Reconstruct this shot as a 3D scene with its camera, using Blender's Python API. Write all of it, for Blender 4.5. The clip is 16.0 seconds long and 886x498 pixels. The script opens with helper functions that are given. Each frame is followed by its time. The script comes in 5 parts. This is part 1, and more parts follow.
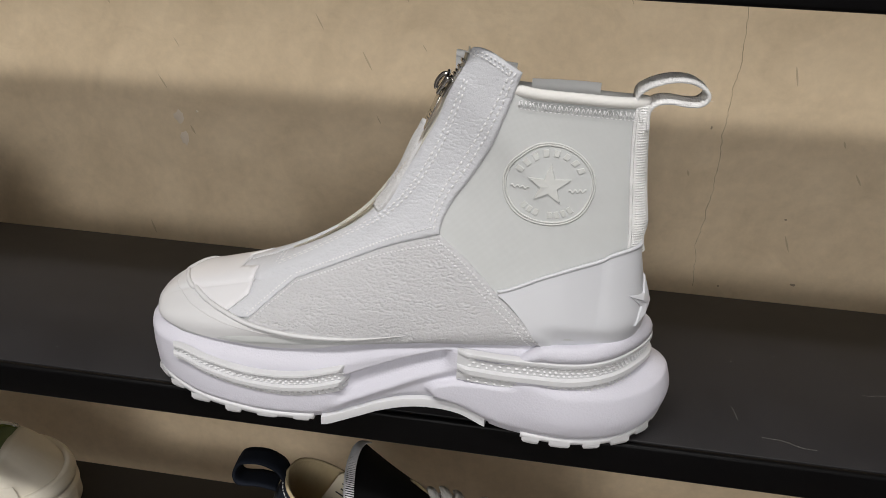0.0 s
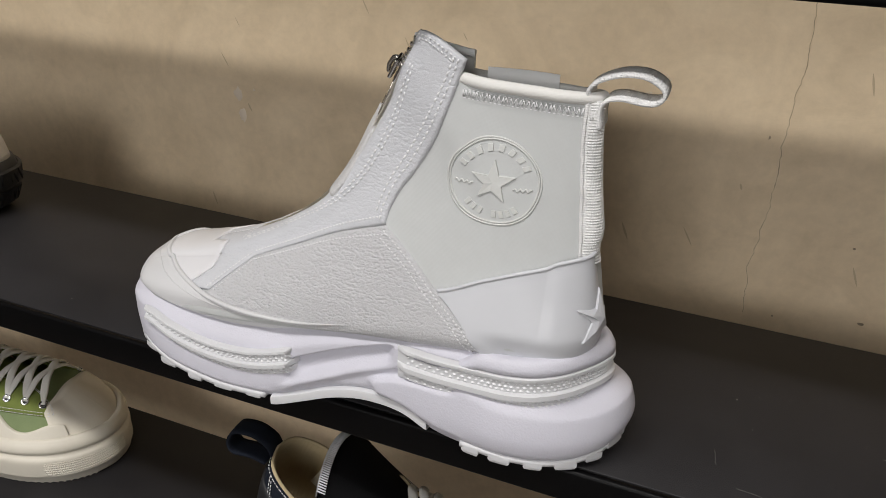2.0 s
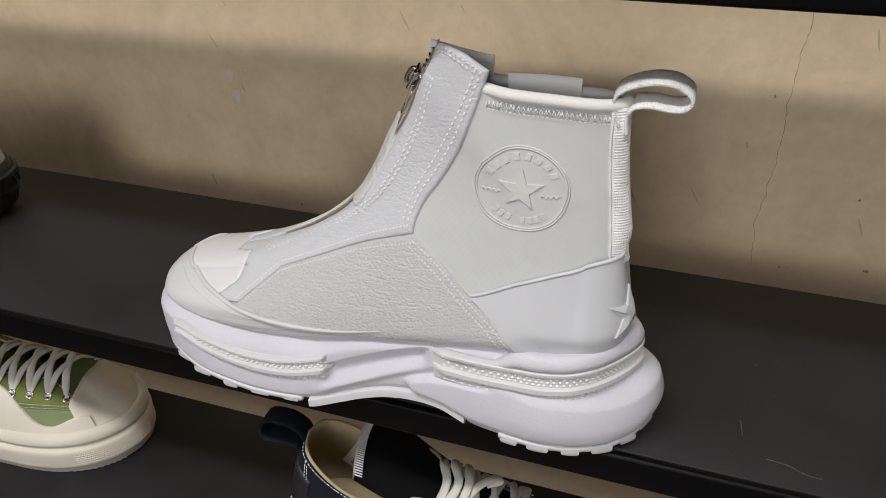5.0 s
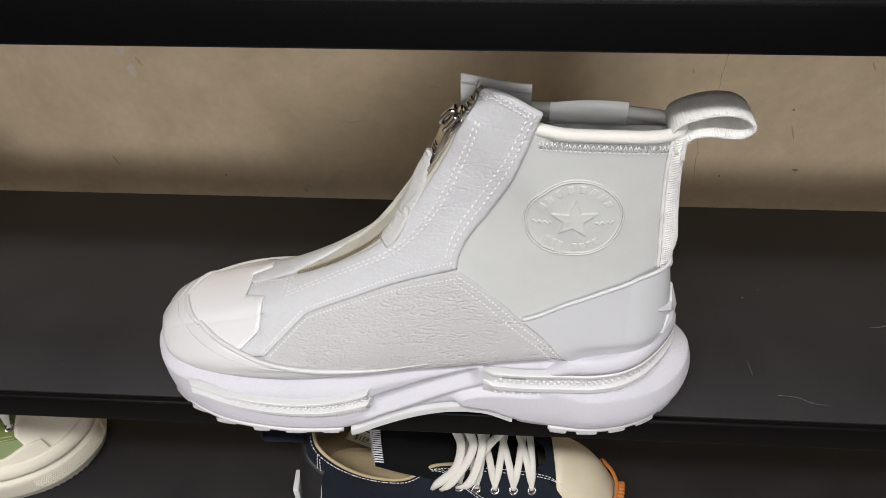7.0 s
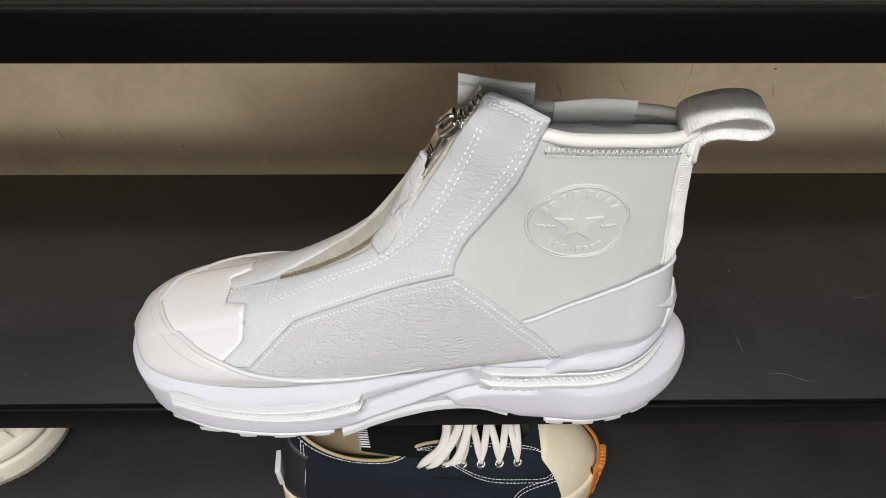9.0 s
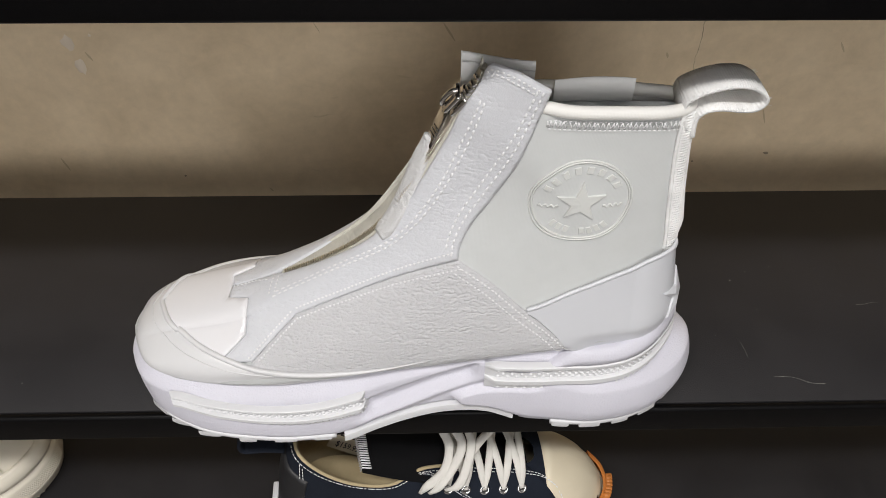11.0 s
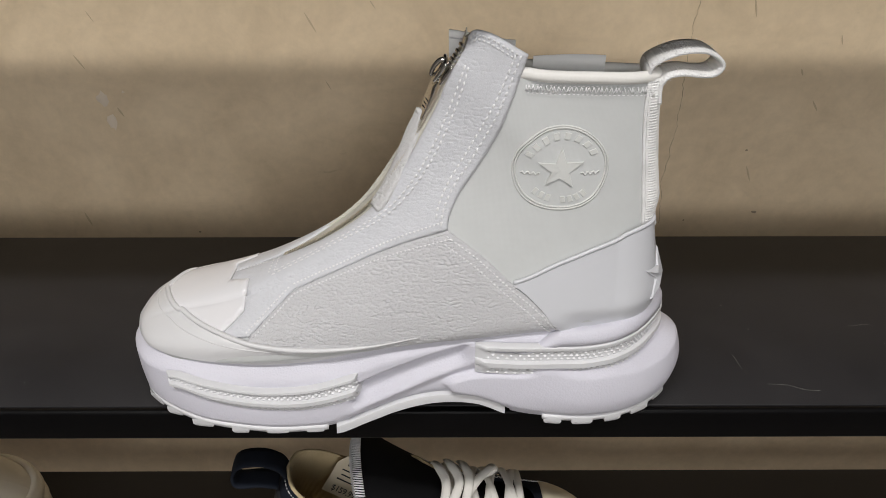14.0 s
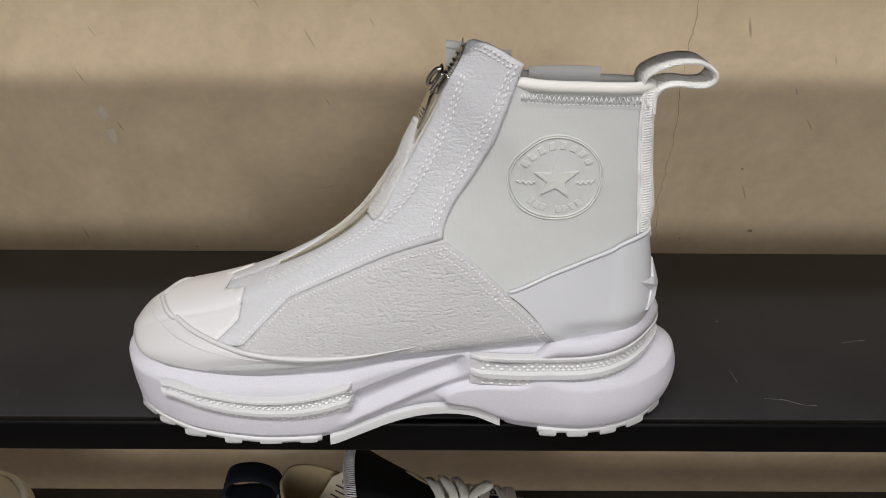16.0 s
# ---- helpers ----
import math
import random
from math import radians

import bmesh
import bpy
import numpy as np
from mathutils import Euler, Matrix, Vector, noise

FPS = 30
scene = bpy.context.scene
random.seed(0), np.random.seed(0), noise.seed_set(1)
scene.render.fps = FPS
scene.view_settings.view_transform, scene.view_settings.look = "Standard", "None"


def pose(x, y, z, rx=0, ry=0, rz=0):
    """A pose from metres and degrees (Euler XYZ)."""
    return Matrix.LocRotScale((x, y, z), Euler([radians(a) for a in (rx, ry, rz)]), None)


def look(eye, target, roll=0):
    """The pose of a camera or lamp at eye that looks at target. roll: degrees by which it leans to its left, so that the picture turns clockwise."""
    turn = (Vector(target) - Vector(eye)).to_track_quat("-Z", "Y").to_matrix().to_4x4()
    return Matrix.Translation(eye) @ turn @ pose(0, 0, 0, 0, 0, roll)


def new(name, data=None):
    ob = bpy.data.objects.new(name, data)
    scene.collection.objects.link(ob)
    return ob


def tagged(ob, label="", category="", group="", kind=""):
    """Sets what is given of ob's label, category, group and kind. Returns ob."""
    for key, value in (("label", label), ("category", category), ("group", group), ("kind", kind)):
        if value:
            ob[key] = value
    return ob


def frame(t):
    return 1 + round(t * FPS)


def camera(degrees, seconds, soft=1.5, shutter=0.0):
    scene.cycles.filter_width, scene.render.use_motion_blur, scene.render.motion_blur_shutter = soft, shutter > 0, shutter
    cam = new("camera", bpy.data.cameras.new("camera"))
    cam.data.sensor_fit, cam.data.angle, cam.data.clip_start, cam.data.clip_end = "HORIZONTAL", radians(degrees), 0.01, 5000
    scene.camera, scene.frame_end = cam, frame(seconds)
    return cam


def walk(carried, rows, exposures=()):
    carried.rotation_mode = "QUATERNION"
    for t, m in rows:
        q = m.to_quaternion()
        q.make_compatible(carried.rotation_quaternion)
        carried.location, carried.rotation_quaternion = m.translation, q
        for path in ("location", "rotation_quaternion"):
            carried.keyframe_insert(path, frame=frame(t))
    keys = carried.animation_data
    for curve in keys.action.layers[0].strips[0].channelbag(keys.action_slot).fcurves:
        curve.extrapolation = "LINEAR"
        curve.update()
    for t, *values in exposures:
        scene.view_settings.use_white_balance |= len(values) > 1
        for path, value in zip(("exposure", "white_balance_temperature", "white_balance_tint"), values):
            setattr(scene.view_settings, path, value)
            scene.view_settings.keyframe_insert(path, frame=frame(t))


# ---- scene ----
cam = camera(61.2, 16.0, 0.65)
ROWS = [
    (0, 0, -0.56416, 1.49076, 64.37, -2.152, 8.845),
    (0.5, 0.03381, -0.55092, 1.48782, 64.174, -1.924, 13.221),
    (1, 0.0575, -0.53989, 1.48602, 63.913, -1.875, 16.803),
    (1.5, 0.08561, -0.52759, 1.4856, 63.69, -1.935, 19.679),
    (2, 0.10472, -0.51863, 1.48543, 63.612, -1.956, 21.954),
    (2.5, 0.11558, -0.51349, 1.48552, 63.578, -1.932, 23.586),
    (3, 0.12085, -0.51524, 1.48569, 63.498, -1.805, 24.67),
    (3.5, 0.122, -0.5202, 1.48771, 63.139, -1.41, 24.967),
    (4, 0.1186, -0.52313, 1.49124, 62.119, -0.72, 24.156),
    (4.5, 0.10186, -0.51961, 1.50544, 60.392, 0.21, 22.059),
    (7, -0.04016, -0.46153, 1.59682, 45.673, 0.993, 3.293),
    (7.5, -0.05261, -0.4492, 1.60576, 43.396, 0.48, 1.344),
    (8, -0.05734, -0.43393, 1.60987, 41.663, 0.059, 0.167),
    (8.5, -0.06046, -0.41952, 1.60913, 40.528, -0.256, -0.389),
    (9, -0.06378, -0.41846, 1.60777, 39.998, -0.493, -0.706),
    (11.5, -0.06852, -0.4683, 1.56617, 48.491, -0.379, -1.385),
    (12, -0.06264, -0.48417, 1.55217, 51.236, -0.175, -1.327),
    (12.5, -0.06042, -0.49609, 1.54091, 53.612, -0.028, -1.154),
    (13, -0.05922, -0.51015, 1.533, 55.471, 0.068, -0.782),
    (13.5, -0.05746, -0.5211, 1.52259, 56.99, 0.05, -0.444),
    (14, -0.05664, -0.52866, 1.51703, 58.098, 0.011, -0.195),
    (14.5, -0.05685, -0.5298, 1.51254, 58.946, -0.143, -0.101),
    (15, -0.05675, -0.52985, 1.51011, 59.552, -0.277, -0.104),
    (15.5, -0.05604, -0.53217, 1.50973, 59.905, -0.371, -0.093),
    (16, -0.05496, -0.53366, 1.50969, 60.084, -0.413, -0.063),
]
walk(cam, [(t, pose(x, y, z, rx, ry, rz)) for t, x, y, z, rx, ry, rz in ROWS],
     [(0.0, 0.0), (4.5, 0.0), (7.0, 0.20), (8.0, 0.24), (9.2, 0.24), (11.5, 0.12), (13.0, 0.0), (16.0, 0.0)])

# ---- light ----
world = bpy.data.worlds.new("world")
scene.world = world
world.use_nodes = True
world.node_tree.nodes["Background"].inputs[0].default_value = (0.75, 0.86, 1.0, 1)
world.node_tree.nodes["Background"].inputs[1].default_value = 0.012
scene.view_settings.exposure = 0.0


def area_lamp(name, place, target, sx, sy, watts, colour):
    lamp = bpy.data.lights.new(name, "AREA")
    lamp.shape, lamp.size, lamp.size_y, lamp.energy, lamp.color = "RECTANGLE", sx, sy, watts, colour
    ob = new(name, lamp)
    ob.matrix_world = look(place, target)
    return ob


# a row of ceiling spots along the display, and the shop's general ceiling light behind the viewer
area_lamp("track_light", (-0.35, -1.63, 3.95), (-0.2, -0.1, 1.25), 2.2, 0.10, 70, (1.0, 0.972, 0.952))
area_lamp("shop_light_panel", (-0.3, -4.3, 3.9), (-0.2, -2.4, 1.2), 2.8, 4.2, 95, (1.0, 0.98, 0.975))
# unseen fill lamp, added to lift the back wall and the shaded collar
area_lamp("front_fill_light", (-0.2, -6.9, 2.3), (-0.1, 0.0, 1.3), 2.6, 2.6, 112, (1.0, 0.98, 0.97))


# ---- materials ----
def material(name, colour, rough=0.5, metal=0.0, spec=0.5, coat=0.0):
    """A principled material; returns it with its nodes, links and the shader."""
    m = bpy.data.materials.new(name)
    m.use_nodes = True
    nodes, links = m.node_tree.nodes, m.node_tree.links
    sh = nodes["Principled BSDF"]
    sh.inputs["Base Color"].default_value = (*colour, 1)
    sh.inputs["Roughness"].default_value = rough
    sh.inputs["Metallic"].default_value = metal
    sh.inputs["Specular IOR Level"].default_value = spec
    sh.inputs["Coat Weight"].default_value = coat
    return m, nodes, links, sh


def coords(nodes, links, scale=(1, 1, 1)):
    tc = nodes.new("ShaderNodeTexCoord")
    mp = nodes.new("ShaderNodeMapping")
    mp.inputs["Scale"].default_value = scale
    links.new(tc.outputs["Object"], mp.inputs["Vector"])
    return mp.outputs[0]


def noise_tex(nodes, links, vec, scale, detail=4.0, rough=0.55, distort=0.0):
    n = nodes.new("ShaderNodeTexNoise")
    n.inputs["Scale"].default_value, n.inputs["Detail"].default_value = scale, detail
    n.inputs["Roughness"].default_value, n.inputs["Distortion"].default_value = rough, distort
    links.new(vec, n.inputs["Vector"])
    return n.outputs["Fac"]


def ramp(nodes, links, fac, stops):
    r = nodes.new("ShaderNodeValToRGB")
    el = r.color_ramp.elements
    while len(el) < len(stops):
        el.new(0.5)
    for e, (p, c) in zip(el, stops):
        e.position, e.color = p, (*c, 1) if not isinstance(c, float) else (c, c, c, 1)
    links.new(fac, r.inputs[0])
    return r.outputs[0]


def mix(nodes, links, fac, a, b, kind="MIX"):
    m = nodes.new("ShaderNodeMix")
    m.data_type, m.blend_type = "RGBA", kind
    for sock, val in ((m.inputs[0], fac), (m.inputs[6], a), (m.inputs[7], b)):
        if isinstance(val, (int, float)):
            sock.default_value = val
        elif isinstance(val, tuple):
            sock.default_value = (*val, 1)
        else:
            links.new(val, sock)
    return m.outputs[2]


def bump(nodes, links, sh, height, strength, distance, before=None):
    b = nodes.new("ShaderNodeBump")
    b.inputs["Strength"].default_value, b.inputs["Distance"].default_value = strength, distance
    links.new(height, b.inputs["Height"])
    if before is not None:
        links.new(before, b.inputs["Normal"])
    links.new(b.outputs[0], sh.inputs["Normal"])
    return b.outputs[0]


def plaster():
    m, n, l, sh = material("polished_plaster", (0.35, 0.3, 0.23), 0.55)
    v = coords(n, l)
    big = noise_tex(n, l, coords(n, l, (1, 1, 0.8)), 8.0, 6, 0.6, 2.2)
    mid = noise_tex(n, l, coords(n, l, (1, 1, 1.6)), 17.0, 6, 0.62, 1.2)
    fine = noise_tex(n, l, v, 140.0, 4, 0.6)
    c1 = ramp(n, l, big, [(0.34, (0.625, 0.497, 0.330)), (0.48, (0.68, 0.543, 0.365)), (0.66, (0.740, 0.597, 0.408))])
    c2 = ramp(n, l, mid, [(0.36, (0.590, 0.467, 0.308)), (0.5, (0.689, 0.550, 0.372)), (0.66, (0.755, 0.612, 0.422))])
    col = mix(n, l, 0.32, c1, c2)
    spots = ramp(n, l, noise_tex(n, l, coords(n, l, (1, 1, 2.2)), 46.0, 3, 0.5, 0.8), [(0.74, 0.0), (0.80, 0.4)])
    col = mix(n, l, spots, col, (0.443, 0.346, 0.225))
    fl = ramp(n, l, fine, [(0.3, 0.95), (0.7, 1.03)])
    col = mix(n, l, 1.0, col, fl, "MULTIPLY")
    l.new(col, sh.inputs["Base Color"])
    r = ramp(n, l, mid, [(0.3, 0.62), (0.7, 0.42)])
    l.new(r, sh.inputs["Roughness"])
    b1 = bump(n, l, sh, mid, 0.25, 0.002)
    bump(n, l, sh, fine, 0.15, 0.0006, b1)
    return m


def black_metal(name, film, rough, spec):
    """Black powder coat; film lightens the base like dust above 0 and darkens it below 0."""
    m, n, l, sh = material(name, (0.012, 0.011, 0.012), rough, 0.0, spec)
    v = coords(n, l)
    grain = noise_tex(n, l, v, 1300.0, 2, 0.5)
    dust = noise_tex(n, l, v, 9.0, 6, 0.7)
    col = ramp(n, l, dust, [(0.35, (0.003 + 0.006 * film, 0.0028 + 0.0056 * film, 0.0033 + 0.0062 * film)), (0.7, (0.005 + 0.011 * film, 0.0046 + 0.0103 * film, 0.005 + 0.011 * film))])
    sp = ramp(n, l, noise_tex(n, l, v, 420.0, 2, 0.5), [(0.79, 0.0), (0.84, 0.25)])
    col = mix(n, l, sp, col, (0.25, 0.24, 0.22))
    l.new(col, sh.inputs["Base Color"])
    l.new(ramp(n, l, dust, [(0.3, rough - 0.05), (0.75, rough + 0.07)]), sh.inputs["Roughness"])
    bump(n, l, sh, grain, 0.4, 0.0003)
    return m


def leather(name, colour, size, strength, rough=0.45):
    """Full-grain leather: pillowed cells of that size in metres, drawn out into wrinkles."""
    m, n, l, sh = material(name, colour, rough)
    v = coords(n, l, (0.66, 0.88, 1.15))
    warp = n.new("ShaderNodeTexNoise")
    warp.inputs["Scale"].default_value, warp.inputs["Detail"].default_value = 0.30 / size, 2
    l.new(v, warp.inputs["Vector"])
    add = n.new("ShaderNodeVectorMath")
    add.operation = "MULTIPLY_ADD"
    l.new(warp.outputs["Color"], add.inputs[0])
    add.inputs[1].default_value = (size * 1.1,) * 3
    l.new(v, add.inputs[2])
    vor = n.new("ShaderNodeTexVoronoi")
    vor.feature = "SMOOTH_F1"
    vor.inputs["Scale"].default_value, vor.inputs["Smoothness"].default_value = 1 / size, 0.35
    l.new(add.outputs[0], vor.inputs["Vector"])
    cells = ramp(n, l, vor.outputs["Distance"], [(0.1, 1.0), (0.45, 0.72), (0.75, 0.0)])
    small = n.new("ShaderNodeTexVoronoi")
    small.feature = "DISTANCE_TO_EDGE"
    small.inputs["Scale"].default_value = 2.6 / size
    l.new(add.outputs[0], small.inputs["Vector"])
    pores = ramp(n, l, small.outputs["Distance"], [(0.0, 0.0), (0.12, 0.8), (0.4, 1.0)])
    fold = noise_tex(n, l, coords(n, l, (0.5, 0.8, 1.5)), 0.20 / size, 4, 0.6, 0.6)
    deep = mix(n, l, ramp(n, l, fold, [(0.38, 0.25), (0.62, 1.0)]), (1.0, 1.0, 1.0), cells)
    b1 = bump(n, l, sh, pores, strength * 0.9, size * 0.2)
    b2 = bump(n, l, sh, fold, strength * 0.35, size * 0.8, b1)
    bump(n, l, sh, deep, strength, size * 0.5, b2)
    tone = ramp(n, l, fold, [(0.3, tuple(c * 0.95 for c in colour)), (0.7, colour)])
    l.new(tone, sh.inputs["Base Color"])
    return m


def plain(name, colour, rough=0.45, grain=900.0, strength=0.12, depth=0.0004, tone=0.06, spec=0.5):
    """Rubber, foam or lacquer with fine relief and slight soiling."""
    m, n, l, sh = material(name, colour, rough, 0.0, spec)
    v = coords(n, l)
    soil = noise_tex(n, l, v, 30.0, 5, 0.6)
    l.new(ramp(n, l, soil, [(0.3, tuple(c * (1 - tone) for c in colour)), (0.65, colour)]), sh.inputs["Base Color"])
    bump(n, l, sh, noise_tex(n, l, v, grain, 2, 0.5), strength, depth)
    return m


def cloth(name, colour, pitch=0.0006, strength=0.3, rough=0.85, dark=0.75):
    """Woven cloth: crossed threads at that pitch, with lighter and darker yarns."""
    m, n, l, sh = material(name, colour, rough, 0.0, 0.25)
    v = coords(n, l)
    waves = []
    for axis in ("X", "Z"):
        w = n.new("ShaderNodeTexWave")
        w.bands_direction = axis
        w.inputs["Scale"].default_value = 0.31 / pitch
        w.inputs["Distortion"].default_value, w.inputs["Detail"].default_value = 1.2, 1.0
        l.new(v, w.inputs["Vector"])
        waves.append(w.outputs["Fac"])
    weave = mix(n, l, 0.5, waves[0], waves[1])
    soil = noise_tex(n, l, v, 60.0, 5, 0.65)
    tone = ramp(n, l, soil, [(0.3, tuple(c * dark for c in colour)), (0.7, colour)])
    l.new(tone, sh.inputs["Base Color"])
    sh.inputs["Sheen Weight"].default_value = 0.1 if max(colour) > 0.1 else 0.0
    bump(n, l, sh, weave, strength, pitch * 0.6)
    return m


# the lips' film is below 0, so their base is darker than the bare coat
M_WALL, M_SHELF, M_DARK_LIP = plaster(), black_metal("dusty_black_powder_coat", 1.5, 0.58, 0.36), black_metal("black_powder_coat", -0.25, 0.42, 0.12)
M_ROOM = plain("matt_paint", (0.15, 0.145, 0.14), 0.8, 200.0, 0.1, 0.001)
M_FLOOR = plain("shop_floor", (0.22, 0.2, 0.18), 0.5, 60.0, 0.1, 0.001)
M_PEBBLE = leather("white_pebbled_leather", (0.615, 0.615, 0.630), 0.0015, 0.62, 0.36)
M_SMOOTH = leather("white_fine_leather", (0.630, 0.640, 0.670), 0.0016, 0.30, 0.38)
M_FOAM = plain("white_foam", (0.630, 0.624, 0.692), 0.5, 900.0, 0.4, 0.0006, 0.03)
M_RUBBER = plain("white_rubber", (0.690, 0.695, 0.710), 0.36, 500.0, 0.05, 0.0003, 0.03)
M_BUMPER = plain("offwhite_rubber", (0.660, 0.660, 0.668), 0.33, 500.0, 0.05, 0.0003, 0.03)
M_CAP = plain("white_lacquer", (0.730, 0.725, 0.740), 0.26, 700.0, 0.05, 0.0002, 0.02)
M_COUNTER = plain("white_moulded_plastic", (0.600, 0.610, 0.640), 0.3, 700.0, 0.04, 0.0002, 0.02)
M_NEOPRENE = cloth("white_neoprene", (0.575, 0.590, 0.585), 0.0006, 0.08, 0.6, 0.95)
M_LINING = cloth("white_lining", (0.86, 0.85, 0.82), 0.0008, 0.3)
M_COLLAR = cloth("white_collar_neoprene", (0.80, 0.79, 0.755), 0.0006, 0.12, 0.65, 0.95)
M_WEB = cloth("white_webbing", (0.90, 0.90, 0.89), 0.0011, 0.4)
M_THREAD = plain("white_thread", (0.78, 0.78, 0.79), 0.7, 3000.0, 0.3, 0.0002, 0.05)
M_PAPER = plain("white_paper", (0.86, 0.86, 0.85), 0.6, 400.0, 0.05, 0.0003, 0.02)
M_STEEL = material("polished_nickel", (0.62, 0.60, 0.58), 0.18, 1.0)[0]
M_BRASS = material("pale_nickel_teeth", (0.66, 0.63, 0.55), 0.3, 1.0)[0]


# ---- building ----
def mesh_object(name, verts, faces, mat, smooth=True):
    me = bpy.data.meshes.new(name)
    me.from_pydata([tuple(v) for v in verts], [], faces)
    me.materials.append(mat)
    me.polygons.foreach_set("use_smooth", [smooth] * len(me.polygons))
    me.update()
    return new(name, me)


def part(name, vf, mat, parent=None, label="", smooth=True, sharp=None):
    """One mesh object from (verts, faces), under a thing or a part."""
    ob = mesh_object(name, vf[0], vf[1], mat, smooth)
    if sharp:
        ob.data.set_sharp_from_angle(angle=radians(sharp))
    if parent:
        ob.parent = parent
        ob.matrix_parent_inverse = parent.matrix_world.inverted()
    return tagged(ob, label)


def thing(name, label, category, place=(0, 0, 0), group="", kind=""):
    ob = new(name)
    ob.empty_display_size = 0.02
    ob.location = place
    bpy.context.view_layer.update()
    return tagged(ob, label, category, group, kind)


def bevel_box(x0, x1, y0, y1, z0, z1, r=0.002, seg=2):
    """A box with rounded edges, as (verts, faces)."""
    bm = bmesh.new()
    bmesh.ops.create_cube(bm, size=1)
    for v in bm.verts:
        v.co = ((x0 + x1) / 2 + v.co.x * (x1 - x0), (y0 + y1) / 2 + v.co.y * (y1 - y0), (z0 + z1) / 2 + v.co.z * (z1 - z0))
    if r:
        bmesh.ops.bevel(bm, geom=bm.edges[:], offset=r, segments=seg, profile=0.5, affect="EDGES")
    bm.verts.index_update()
    vf = [v.co.copy() for v in bm.verts], [[v.index for v in f.verts] for f in bm.faces]
    bm.free()
    return vf


def join(*vfs):
    verts, faces = [], []
    for v, f in vfs:
        k = len(verts)
        verts += list(v)
        faces += [[i + k for i in q] for q in f]
    return verts, faces


def moved(vf, m):
    return [m @ Vector(v) for v in vf[0]], vf[1]


def grid(rows, closed_u=False, closed_v=False):
    """Quads between rows of points of equal length."""
    n, k = len(rows), len(rows[0])
    verts = [p for r in rows for p in r]
    faces = []
    for i in range(n if closed_u else n - 1):
        for j in range(k if closed_v else k - 1):
            a, b = i * k + j, i * k + (j + 1) % k
            c, d = ((i + 1) % n) * k + (j + 1) % k, ((i + 1) % n) * k + j
            faces.append((a, b, c, d))
    return verts, faces


def smooth_path(pts, n):
    """n + 1 points along a Catmull-Rom curve through pts, at even steps."""
    fine = [Vector(cr(pts, i * (len(pts) - 1) / 400)) for i in range(401)]
    acc = [0.0]
    for a, b in zip(fine, fine[1:]):
        acc.append(acc[-1] + (b - a).length)
    out = []
    for i in range(n + 1):
        s = acc[-1] * i / n
        out.append(fine[min(int(np.searchsorted(acc, s)), 400)])
    return out


def tube(path, radius, sides=8, flat=1.0, side=None, caps=True):
    """A round (or, with flat below 1, oval) cord along a path; side: the direction of its broad way."""
    rows = []
    for i, p in enumerate(path):
        t = (path[min(i + 1, len(path) - 1)] - path[max(i - 1, 0)]).normalized()
        s = Vector(side(i) if callable(side) else side) if side is not None else (Vector((0, 0, 1)) if abs(t.z) < 0.9 else Vector((1, 0, 0)))
        b = t.cross(s).normalized()
        s = b.cross(t).normalized()
        r = radius(i / (len(path) - 1)) if callable(radius) else radius
        rows.append([p + s * (r * math.cos(a)) + b * (r * flat * math.sin(a)) for a in (2 * math.pi * k / sides for k in range(sides))])
    v, f = grid(rows, closed_v=True)
    if caps:
        f.append(list(range(sides))[::-1])
        f.append([len(v) - sides + k for k in range(sides)])
    return v, f


def table(rows, x):
    """Smooth interpolation in rows of (x, value)."""
    if x <= rows[0][0]:
        return rows[0][1]
    if x >= rows[-1][0]:
        return rows[-1][1]
    i = max(k for k, r in enumerate(rows[:-1]) if r[0] <= x)
    return cr([(r[1],) for r in rows], i + (x - rows[i][0]) / (rows[i + 1][0] - rows[i][0]))[0]


def step(a, b, x):
    t = min(max((x - a) / (b - a), 0.0), 1.0)
    return t * t * (3 - 2 * t)


# ---- the place ----
WALL_Y = 0.075


def structure(name, vf, mat, label, category):
    return tagged(part(name, vf, mat, None, label, False), "", category, "", "structure")


structure("wall_back", bevel_box(-1.6, 1.6, WALL_Y, WALL_Y + 0.1, 0, 4.0, 0), M_WALL, "beige polished plaster wall with a hairline crack", "wall")
structure("wall_left", bevel_box(-1.7, -1.6, -7.0, WALL_Y + 0.1, 0, 4.0, 0), M_ROOM, "plain grey painted side wall", "wall")
structure("wall_right", bevel_box(1.6, 1.7, -7.0, WALL_Y + 0.1, 0, 4.0, 0), M_ROOM, "plain grey painted side wall", "wall")
structure("wall_front", bevel_box(-1.7, 1.7, -7.1, -7.0, 0, 4.0, 0), M_ROOM, "plain grey painted wall facing the display", "wall")
structure("floor", bevel_box(-1.7, 1.7, -7.1, WALL_Y + 0.1, -0.1, 0, 0), M_FLOOR, "plain dark shop floor", "floor")
structure("ceiling", bevel_box(-1.7, 1.7, -7.1, WALL_Y + 0.1, 4.0, 4.1, 0), M_ROOM, "plain painted shop ceiling", "ceiling")


def shelf(top, back, label):
    ob = thing("display_shelf", label, "shelf", (0, -0.1, top - 0.0228), "black wall shelves")
    part("deck", bevel_box(-1.6, 1.6, -0.1968, back, top - 0.0228, top, 0.0005, 1), M_SHELF, ob, "", True, 50)
    part("front_lip", bevel_box(-1.6, 1.6, -0.2022, -0.1968, top - 0.0228, top, 0.0024, 4), M_DARK_LIP, ob, "rounded front lip", True, 50)
    return ob


